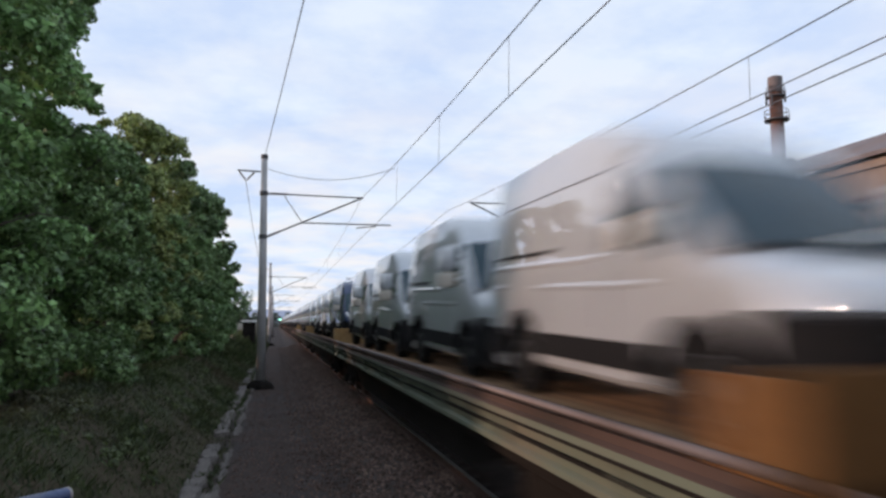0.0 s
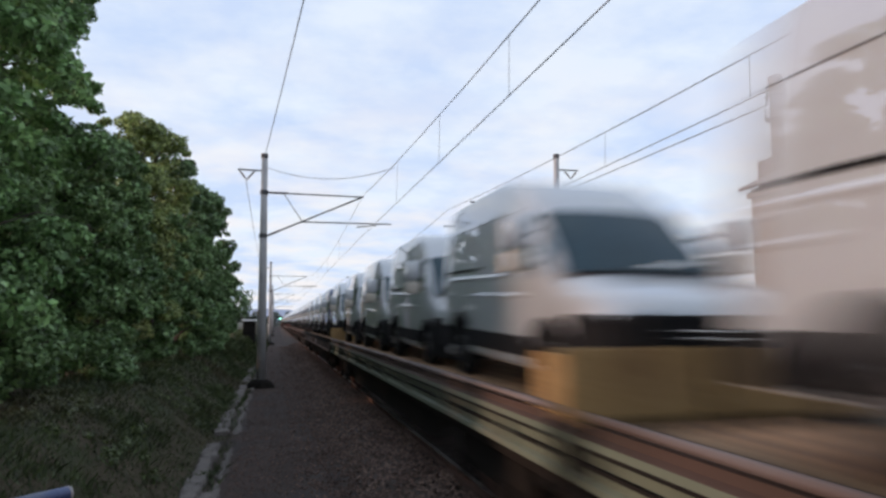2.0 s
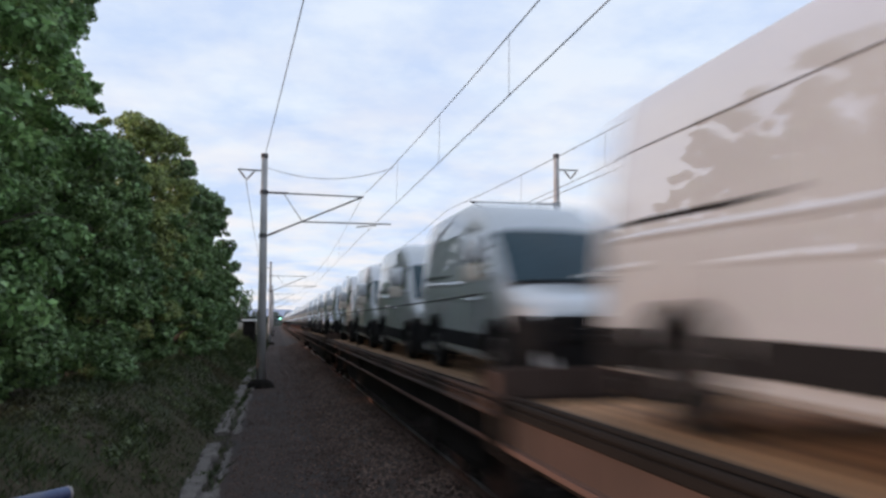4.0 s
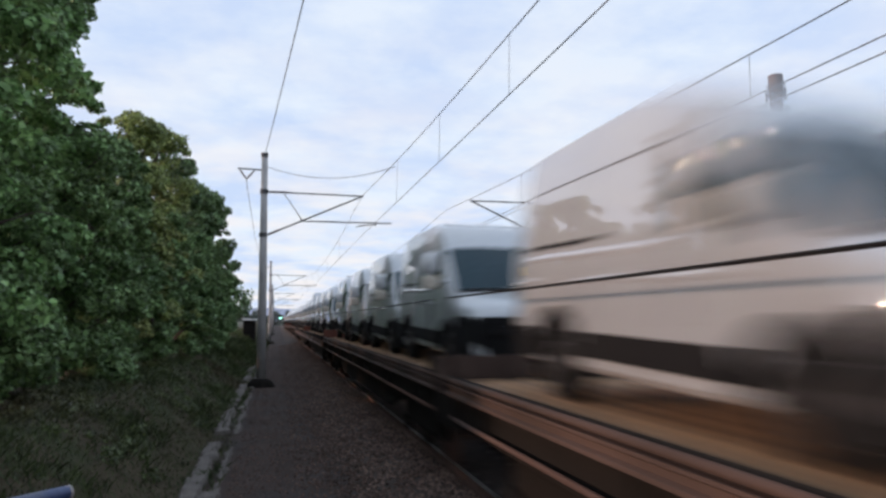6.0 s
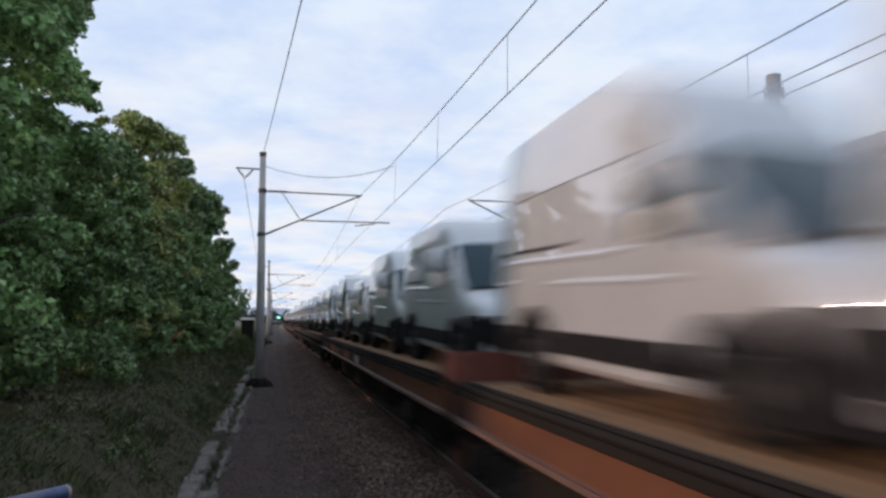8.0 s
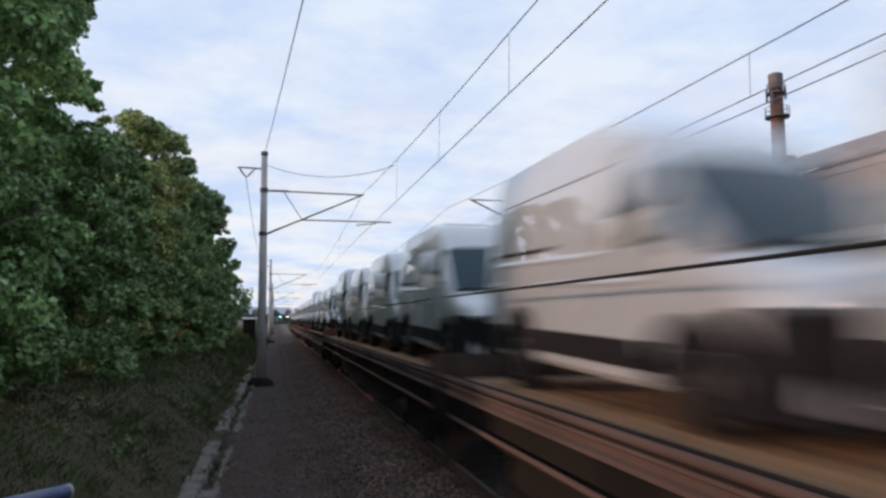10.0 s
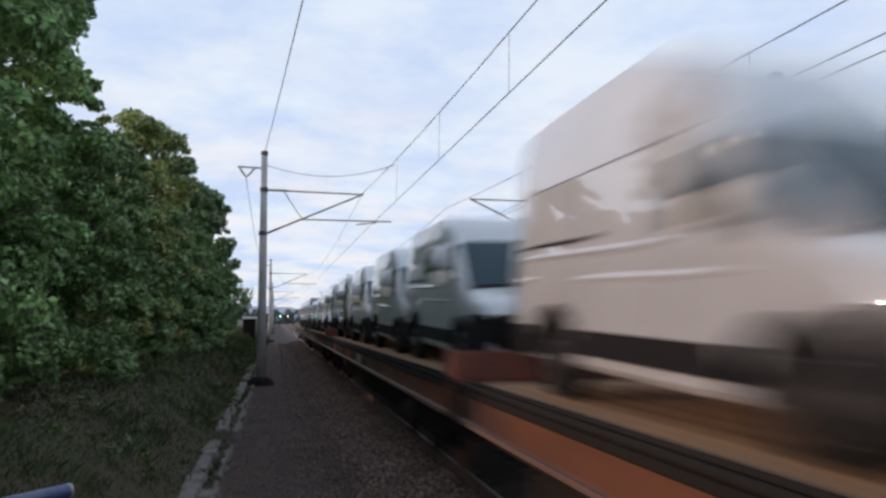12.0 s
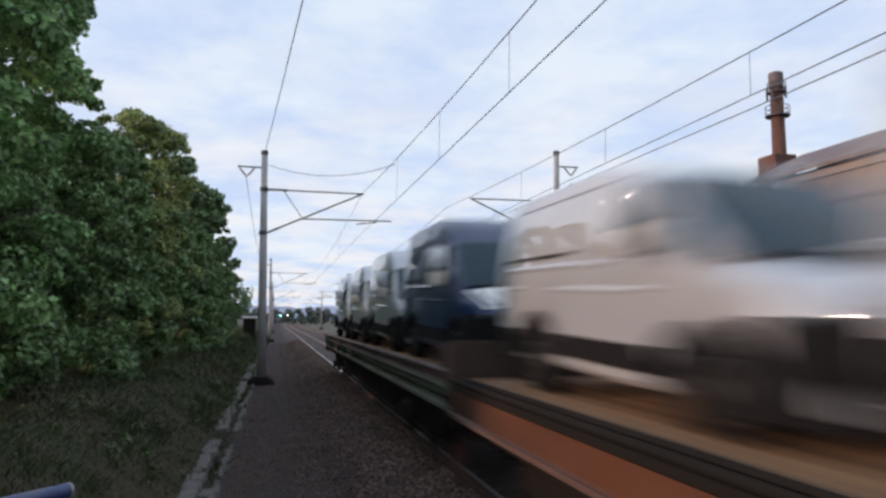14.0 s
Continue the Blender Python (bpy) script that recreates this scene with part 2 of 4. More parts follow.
def tube(bm, points, radii, sides=10, cap=True):
    """A round bar along points; radii: one number, or one a point."""
    pts = [Vector(p) for p in points]
    rs = radii if isinstance(radii, (list, tuple)) else [radii] * len(pts)
    rings = []
    for i, p in enumerate(pts):
        d = (pts[min(i + 1, len(pts) - 1)] - pts[max(i - 1, 0)]).normalized()
        side = d.cross(Vector((0, 0, 1)) if abs(d.z) < 0.9 else Vector((1, 0, 0))).normalized()
        up = side.cross(d)
        rings.append([bm.verts.new(p + rs[i] * (math.cos(a) * side + math.sin(a) * up)) for a in (2 * math.pi * k / sides for k in range(sides))])
    for a, b in zip(rings, rings[1:]):
        for k in range(sides):
            bm.faces.new((a[k], a[(k + 1) % sides], b[(k + 1) % sides], b[k]))
    if cap:
        bm.faces.new(rings[0][::-1])
        bm.faces.new(rings[-1])
    return bm


def loft(bm, rings, closed=True, caps=True):
    vs = [[bm.verts.new(p) for p in r] for r in rings]
    n = len(vs[0])
    for a, b in zip(vs, vs[1:]):
        for k in range(n if closed else n - 1):
            bm.faces.new((a[k], a[(k + 1) % n], b[(k + 1) % n], b[k]))
    if caps and closed:
        bm.faces.new(vs[0][::-1])
        bm.faces.new(vs[-1])
    return bm


def sagging(p, q, sag, steps=12):
    p, q = Vector(p), Vector(q)
    return [p.lerp(q, k / steps) - Vector((0, 0, 4 * sag * (k / steps) * (1 - k / steps))) for k in range(steps + 1)]


def soup(name, verts, faces, material, parent=None, smooth=False):
    me = bpy.data.meshes.new(name)
    me.from_pydata(verts, [], faces)
    me.update()
    return part_of(name, me, material, parent, smooth=smooth)


def leaf_cloud(centres, radii, count, size, seed, outer=0.75):
    """Leaves set on many clumps: folded four-corner blades, each turned its own way."""
    g = np.random.default_rng(seed)
    centres, radii = np.array(centres, float), np.array(radii, float)
    w = (radii ** 2).sum(axis=1) if radii.ndim > 1 else radii ** 2
    pick = g.choice(len(centres), count, p=w / w.sum())
    d = g.normal(size=(count, 3))
    d /= np.linalg.norm(d, axis=1)[:, None]
    rad = radii[pick] if radii.ndim > 1 else radii[pick][:, None]
    lump = 1 + 0.22 * np.sin(5.1 * d[:, :1] + pick[:, None]) * np.cos(4.3 * d[:, 2:3] - pick[:, None])
    p = centres[pick] + d * rad * lump * (outer + (1.06 - outer) * g.random((count, 1)))
    nrm = d + 0.8 * g.normal(size=(count, 3)) + np.array((0, 0, 0.8))
    nrm /= np.linalg.norm(nrm, axis=1)[:, None]
    t = np.cross(nrm, g.normal(size=(count, 3)))
    t /= np.linalg.norm(t, axis=1)[:, None]
    b = np.cross(nrm, t)
    s = size * g.uniform(0.6, 1.3, (count, 1))
    quad = np.stack([p - t * s, p + b * s * 0.55 - t * s * 0.1 + nrm * s * 0.12, p + t * s - nrm * s * 0.25, p - b * s * 0.55 - t * s * 0.1 + nrm * s * 0.12], axis=1).reshape(-1, 3)
    return quad


def cloud_mesh(name, quad, material, parent, label=""):
    n = len(quad) // 4
    me = bpy.data.meshes.new(name)
    me.vertices.add(4 * n)
    me.vertices.foreach_set("co", quad.astype(np.float32).ravel())
    me.loops.add(4 * n)
    me.loops.foreach_set("vertex_index", np.arange(4 * n, dtype=np.int32))
    me.polygons.add(n)
    me.polygons.foreach_set("loop_start", np.arange(0, 4 * n, 4, dtype=np.int32))
    me.update(calc_edges=True)
    me.validate()
    return part_of(name, me, material, parent, label)


# ---- ground, track ----
LC = 3.6          # the near track's centre line
LC2 = 7.75        # the second track's
rng = np.random.default_rng(7)


def ground_height(x, y):
    """Cross-section of the cutting: ballast beds, cess path, bank rising under the trees."""
    if x < -1.3:
        k = min(1.0, (-1.3 - x) / 2.2)
        h = -0.46 + 1.32 * k * k * (3 - 2 * k) - 0.10 * k * min(1.0, max(0.0, (y - 20) / 40))
        if x < -3.5:
            h += min(1.2, (-3.5 - x) * 0.12)
    elif x < 1.2:
        h = -0.48 + 0.02 * (x + 1.3)
    elif x < 10:
        h = -0.43
    else:
        h = -0.43 - min(0.8, (x - 10) * 0.1)
    bump = 0.05 * noise.noise(Vector((x * 0.9, y * 0.7, 0.0))) if x < -1.3 else 0.015 * noise.noise(Vector((x * 1.5, y * 1.2, 3.0)))
    return h + bump


def build_ground():
    xs = [-900, -200, -60, -25, -14, -9, -7, -5.5, -4.6, -4, -3.5, -3.1, -2.8, -2.5, -2.2, -1.9, -1.6, -1.3, -1.0, -0.6, -0.2, 0.2, 0.6, 1.0, 1.4, 4, 8, 10, 12, 16, 25, 60, 200, 900]
    ys = [-400, -60, -20] + [-8 + 0.8 * k for k in range(90)] + [66 + 3 * k for k in range(20)] + [140, 200, 300, 500, 900, 2200]
    bm = bmesh.new()
    rows = [[bm.verts.new((x, y, ground_height(x, y))) for x in xs] for y in ys]
    for a, b in zip(rows, rows[1:]):
        for k in range(len(xs) - 1):
            f = bm.faces.new((a[k], a[k + 1], b[k + 1], b[k]))
            mid = 0.5 * (xs[k] + xs[k + 1])
            f.material_index = 1 if -8 < mid < -1.2 else (2 if -1.2 < mid < 10 else 0)
    ob = part("ground", bm, M["ground"], smooth=True)
    ob.data.materials.append(M["grass"])
    ob.data.materials.append(M["path"])
    tagged(ob, "grassy bank and dark gravel path beside the railway", "ground", kind="structure")


def build_track(name, centre, y0, y1, label, sleeper_from, sleepers):
    prof = [(-2.35, -0.46), (-1.75, -0.2), (-1.4, -0.125), (-0.95, -0.14), (-0.6, -0.19), (0, -0.17), (0.6, -0.19), (0.95, -0.14), (1.4, -0.125), (1.75, -0.2), (2.35, -0.46)]
    bm = bmesh.new()
    loft(bm, [[(centre + x, y, z + 0.02 * noise.noise(Vector((x * 2, y, centre)))) for x, z in prof] for y in [y0 + k * (y1 - y0) / 150 for k in range(151)]], closed=False)
    bed = part(name, bm, M["ballast"], smooth=True)
    tagged(bed, label, "railway track", kind="structure")
    for side in (-1, 1):
        x = centre + side * 0.7525
        bm = bmesh.new()
        sec = [(-0.07, -0.16), (-0.07, -0.145), (-0.012, -0.125), (-0.012, -0.045), (-0.036, -0.035), (-0.036, -0.004), (-0.03, 0), (0.03, 0), (0.036, -0.004), (0.036, -0.035), (0.012, -0.045), (0.012, -0.125), (0.07, -0.145), (0.07, -0.16)]
        loft(bm, [[(x + u, y, v) for u, v in sec] for y in (y0, y1)])
        bm.faces.ensure_lookup_table()
        for f in bm.faces:
            f.material_index = 0 if min(v.co.z for v in f.verts) > -0.03 else 1
        r = part("rail", bm, M["rail"], bed, "steel rail with a polished head and rusty web")
        r.data.materials.append(M["railside"])
    sl = bmesh.new()
    loft(sl, [[(-1.25, -0.13, -0.2), (-1.25, -0.10, 0), (-1.25, 0.10, 0), (-1.25, 0.13, -0.2)], [(-0.3, -0.13, -0.2), (-0.3, -0.10, -0.03), (-0.3, 0.10, -0.03), (-0.3, 0.13, -0.2)], [(0.3, -0.13, -0.2), (0.3, -0.10, -0.03), (0.3, 0.10, -0.03), (0.3, 0.13, -0.2)], [(1.25, -0.13, -0.2), (1.25, -0.10, 0), (1.25, 0.10, 0), (1.25, 0.13, -0.2)]])
    me = bpy.data.meshes.new("sleeper")
    sl.normal_update()
    sl.to_mesh(me)
    sl.free()
    for k in range(sleepers):
        part_of("sleeper", me, M["sleeper"], bed, where=pose(centre, sleeper_from + 0.6 * k, -0.15))


def build_stones():
    """Loose stones on the bed's shoulder and on the path."""
    base = np.array([(1, 0, 0), (-1, 0, 0), (0, 1, 0), (0, -1, 0), (0, 0, 1), (0, 0, -1)], float)
    tri = [(0, 2, 4), (2, 1, 4), (1, 3, 4), (3, 0, 4), (2, 0, 5), (1, 2, 5), (3, 1, 5), (0, 3, 5)]
    verts, faces = [], []
    for k in range(42000):
        y = 4 + 76 * rng.random() ** 2.2
        x = rng.uniform(-0.7, 2.75) if k % 4 else rng.uniform(0.9, 2.7)
        if x > 1.25:
            z = -0.45 + min(0.255, (x - 1.25) * 0.43) + (0.075 * min(1, (x - 1.85) / 0.35) if x > 1.85 else 0)
            s = rng.uniform(0.022, 0.046)
        else:
            z = ground_height(x, y)
            s = rng.uniform(0.010, 0.030) * (1.25 if x > 0.4 else 0.8)
        turn = Euler(rng.uniform(0, 6.28, 3)).to_matrix()
        v = (base * rng.uniform(0.6, 1.15, (6, 1)) * s) @ np.array(turn)
        v[:, 2] *= 0.7
        n = len(verts)
        verts.extend(map(tuple, v + (x, y, z + 0.45 * s)))
        faces.extend([(a + n, b + n, c + n) for a, b, c in tri])
    ob = soup("gravel", verts, faces, M["stone"])
    tagged(ob, "loose brown and grey ballast stones beside the track", "gravel", kind="stuff")


def build_trough():
    """The broken concrete cable trough along the path: two walls and lids, many lost."""
    trough = tagged(new("cable_trough"), "weathered concrete cable trough with missing lids along the path", "cable trough", kind="structure")
    trough.location = (0, 0, 0)
    r = random.Random(4)
    for k in range(24):
        y = 5.0 + 1.6 * k
        for x0, x1, top, lost in ((-1.37, -1.08, -0.36, 0.03), (-0.93, -0.80, -0.415, 0.12)):
            if r.random() < lost:
                continue
            bm = bmesh.new()
            cuts = 14
            end = 1.60 - (r.uniform(0.1, 0.5) if r.random() < 0.2 else 0.006)
            rings = []
            for j in range(cuts + 1):
                q = Vector((x0 * 3, y + end * j / cuts, 1.0)) * 3.1
                a, b, c = (0.10 * noise.noise(q + Vector((0, 0, 5 * i))) for i in range(3))
                yy = end * j / cuts
                b += 0.02
                rings.append([(x0 + a, yy, -0.8), (x0 + a, yy, top - 0.03 + b * 0.5), (x0 + 0.025 + a, yy, top + b * 0.4), (x1 - 0.03 + c, yy, top + 0.01 + b * 0.5), (x1 + c, yy, top - 0.035), (x1 + c, yy, -0.8)])
            loft(bm, rings)
            bmesh.ops.recalc_face_normals(bm, faces=bm.faces)
            part("side_slab", bm, M["old_concrete"], trough, where=pose(0, y, r.uniform(-0.012, 0.0), r.uniform(-0.25, 0.25), 0, r.uniform(-0.15, 0.15)))
        if r.random() < 0.12:
            bm = boxes((-0.10, 0.10, 0.02, 0.48 + r.uniform(0, 0.45), -0.03, 0.03), bevel=0.012)
            part("lid", bm, M["old_concrete"], trough, where=pose(-1.0 + r.uniform(-0.03, 0.03), y, -0.46 + r.uniform(-0.03, 0.02), r.uniform(-4, 4), r.uniform(-9, 9), r.uniform(-8, 8)))


def build_grass():
    verts, faces = [], []
    for k in range(64000):
        y = 3.5 + 92 * rng.random() ** 2.0
        big = 1 + max(0.0, y - 10) / 28
        if k % 12 == 0:
            x = rng.uniform(-1.35, -0.85)
        else:
            x = -1.35 - 3.2 * rng.random() ** 0.9
        z = ground_height(x, y)
        h = rng.uniform(0.03, 0.115) * big * (1.5 if noise.noise(Vector((x, y * 0.5, 9))) > 0.1 else 0.7)
        a, lean = rng.uniform(0, 6.28), rng.uniform(0.3, 1.5) * h
        w = rng.uniform(0.006, 0.014) * big
        dx, dy = math.cos(a), math.sin(a)
        n = len(verts)
        verts += [(x - w * dy, y + w * dx, z - 0.01), (x + w * dy, y - w * dx, z - 0.01), (x + 0.45 * lean * dx + 0.5 * w * dy, y + 0.45 * lean * dy - 0.5 * w * dx, z + 0.6 * h), (x + lean * dx, y + lean * dy, z + h)]
        faces += [(n, n + 1, n + 2), (n, n + 2, n + 3)]
    ob = soup("grass", verts, faces, M["blade"])
    tagged(ob, "short dull green grass on the bank", "grass", kind="stuff")


def build_undergrowth():
    """Low weeds and seedlings in patches over the bank."""
    g = np.random.default_rng(21)
    centres, radii = [], []
    for k in range(620):
        y = 6 + 84 * g.random() ** 1.7
        x = -1.7 - 2.6 * g.random() ** 0.8
        if noise.noise(Vector((x * 0.8, y * 0.35, 4.0))) < -0.05:
            continue
        s = g.uniform(0.10, 0.26)
        centres.append((x, y, ground_height(x, y) + 0.25 * s))
        radii.append((s, 1.3 * s, 0.55 * s))
    quad = leaf_cloud(centres, radii, 34000, 0.034, 8, outer=0.4)
    ob = cloud_mesh("undergrowth", quad, M["weed"], None)
    tagged(ob, "low green weeds scattered over the bank", "weeds", kind="stuff")


build_ground()
build_track("track_near", LC, -40, 420, "ballasted railway track on concrete sleepers", 2.0, 110)
build_track("track_far", LC2, -40, 420, "second ballasted track parallel to the first", 10.0, 70)
build_stones()
build_trough()
build_grass()
build_undergrowth()


# ---- trees ----
def tree(name, label, x, y, height, spread, leaf, leaves, size, seed, low=0.18, category="tree", clumps=34, top_taper=0.55, lump=1.0):
    """Tapered trunk, limbs, and a crown of leafy clumps with gaps between."""
    r = random.Random(seed)
    z0 = ground_height(x, y)
    root = tagged(new(name), label, category, group="trees along the bank")
    root.location = (x, y, z0)
    bm = bmesh.new()
    trunk = [Vector((0.06 * k * r.uniform(-1, 1), 0.06 * k * r.uniform(-1, 1), -0.15 + height * 0.8 * k / 7)) for k in range(8)]
    tube(bm, trunk, [0.022 * height * (1 - 0.115 * k) for k in range(8)], 9)
    part("trunk", bm, M["bark"], root, smooth=True)
    centres, radii = [], []
    for k in range(clumps):
        f = low + (1 - low) * (k + r.random()) / clumps
        ring = spread * (1 - top_taper * max(0.0, (f - 0.35) / 0.65) ** 1.6) * r.uniform(0.45, 1.0)
        a = r.uniform(0, 6.283)
        c = Vector((ring * math.cos(a), ring * math.sin(a), f * height * 0.93))
        centres.append(tuple(c))
        q = lump * spread * r.uniform(0.18, 0.40)
        radii.append((q, q, 0.62 * q))
        if k % 3 == 0:
            base = trunk[min(7, max(1, int(f * 7)))]
            lb = bmesh.new()
            tube(lb, [base, base.lerp(c, 0.5) + Vector((0, 0, 0.15)), c], [0.008 * height, 0.005 * height, 0.002 * height], 6)
            part("limb", lb, M["bark"], root, smooth=True)
    tw = bmesh.new()
    for k in range(int(clumps * 0.75)):
        f = r.uniform(max(0.15, low), 0.99)
        ring = spread * (1 - top_taper * max(0.0, (f - 0.35) / 0.65) ** 1.6) * r.uniform(0.9, 1.2)
        a = r.uniform(0, 6.283)
        tip = Vector((ring * math.cos(a), ring * math.sin(a), f * height * 0.96))
        inner = Vector((tip.x * 0.55, tip.y * 0.55, tip.z - 0.1 * spread))
        tube(tw, [inner, inner.lerp(tip, 0.6) + Vector((0, 0, 0.07 * spread)), tip], [0.02, 0.012, 0.004], 4)
        for q in (0.72, 0.86, 1.0, 1.08):
            c = inner.lerp(tip, q)
            centres.append((c.x, c.y, c.z - 0.10 * spread * max(0.0, q - 0.7) / 0.3))
            v = spread * r.uniform(0.07, 0.14) * (1.2 - 0.4 * q)
            radii.append((v, v, 0.75 * v))
    tagged(part("twig", tw, M["bark"], root), kind="stuff")
    cloud_mesh("crown", leaf_cloud(centres, radii, leaves, size, seed), M[leaf], root)
    return root


tree("maple_tree", "large broad-leaved maple leaning over the bank", -5.6, 10.8, 10.8, 2.38, "leaf_a", 54000, 0.074, 11, low=0.02, clumps=78, top_taper=0.2, lump=0.75)
tree("maple_tree", "tall maple with ragged leafy branches", -6.0, 15.8, 11.0, 1.95, "leaf_a", 48000, 0.072, 12, low=0.03, clumps=80, top_taper=0.15, lump=0.7)
tree("ash_tree", "yellowish-green tree behind the hedge", -4.75, 24.0, 8.5, 1.5, "leaf_c", 26000, 0.075, 13, low=0.1, clumps=50)
tree("ash_tree", "yellowish-green slender tree in the row", -5.0, 30.0, 9.7, 1.75, "leaf_c", 22000, 0.085, 23, low=0.1, clumps=44)
tree("dark_tree", "dark green dense tree at the hedge", -5.4, 37.0, 10.3, 1.9, "leaf_d", 18000, 0.11, 14, low=0.05, clumps=46)
tree("dark_tree", "dark green dense tree at the hedge", -5.3, 47.0, 11.0, 2.0, "leaf_d", 15000, 0.14, 15, low=0.05, clumps=42)
tree("dark_tree", "dark green tree at the end of the row", -5.6, 59.0, 12.0, 2.5, "leaf_d", 15000, 0.17, 16, low=0.03, clumps=46, top_taper=0.45)
for i, (sx, sy, sh, ss) in enumerate([(-5.0, 12.8, 4.2, 1.5), (-4.9, 17.0, 6.0, 1.6), (-4.8, 20.6, 6.6, 1.5), (-4.7, 24.2, 5.4, 1.5), (-4.5, 28.4, 5.8, 1.5), (-4.4, 33.0, 5.6, 1.6), (-4.4, 38.5, 6.2, 1.6), (-4.5, 45.0, 6.6, 1.6), (-4.7, 53.0, 7.0, 1.7)]):
    tree("hedge_bush", "dense dark green bush in the row along the bank", sx, sy, sh, ss, "leaf_b", 26000, 0.052 + 0.0012 * sy, 40 + i, low=0.0, category="bush", clumps=75, top_taper=0.45, lump=0.8)

# a second row closes the gaps behind the hedge
for i, (sx, sy, sh, ss) in enumerate([(-7.6, 11.0, 5.5, 1.8), (-7.4, 15.0, 5.8, 1.8), (-7.2, 19.5, 6.0, 1.8), (-7.0, 24.5, 6.0, 1.9), (-6.8, 30.0, 6.2, 2.0), (-6.8, 36.0, 6.4, 2.0), (-6.9, 43.0, 6.8, 2.1), (-7.0, 51.0, 7.0, 2.2)]):
    tree("hedge_bush", "dark green bush behind the row along the bank", sx, sy, sh, ss, "leaf_d", 9000, 0.12 + 0.001 * sy, 70 + i, low=0.0, category="bush", clumps=36, top_taper=0.45)


def far_wood(name, label, x0, x1, y, heights, size, seed, leaf="hazed_leaf"):
    r = random.Random(seed)
    centres, radii = [], []
    x = x0
    while x < x1:
        h = r.uniform(*heights)
        for k in range(4):
            centres.append((x + r.uniform(-0.3, 0.3) * h, y + r.uniform(-4, 4), h * (0.12 + 0.22 * k)))
            radii.append(h * r.uniform(0.22, 0.33))
        x += h * 0.42
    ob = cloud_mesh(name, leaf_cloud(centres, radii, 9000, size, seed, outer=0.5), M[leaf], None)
    tagged(ob, label, "woodland", kind="stuff")


far_wood("far_wood", "band of distant trees beyond the station, leaves paled for haze", -25, 60, 430, (5, 9.5), 0.8, 3)
far_wood("far_wood", "pale distant trees beside the line", -11, -3.4, 104, (8.0, 10.5), 0.28, 5, "leaf_d")


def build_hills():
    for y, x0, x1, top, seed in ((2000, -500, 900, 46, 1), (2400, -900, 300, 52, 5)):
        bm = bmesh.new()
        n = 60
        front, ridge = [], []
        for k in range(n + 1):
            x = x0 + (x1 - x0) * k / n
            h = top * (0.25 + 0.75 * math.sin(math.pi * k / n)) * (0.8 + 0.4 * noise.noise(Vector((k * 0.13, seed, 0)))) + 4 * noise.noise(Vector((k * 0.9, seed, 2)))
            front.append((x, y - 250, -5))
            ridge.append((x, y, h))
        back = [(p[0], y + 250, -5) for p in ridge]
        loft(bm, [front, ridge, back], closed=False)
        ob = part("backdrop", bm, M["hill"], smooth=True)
        tagged(ob, "distant wooded hills, coloured pale blue for haze", "hill", kind="structure")


build_hills()


# ---- overhead line ----
MY = 30.5


def v_string(parent, x, y, z, side):
    """Bracket with two insulators in a V, and the feeder clamp below."""
    bm = bmesh.new()
    tube(bm, [(x, y, z), (x + side * 1.05, y, z + 0.02)], 0.035, 8)
    part("bracket", bm, M["steel"], parent)
    low = Vector((x + side * 0.68, y, z - 0.42))
    for dx in (0.32, 1.0):
        bm = bmesh.new()
        pts = [Vector((x + side * dx, y, z)).lerp(low, k / 12) for k in range(13)]
        tube(bm, pts, [0.05 if 1 < k < 11 and k % 2 else 0.022 for k in range(13)], 8)
        part("insulator", bm, M["insulator"], parent, smooth=True)
    return low


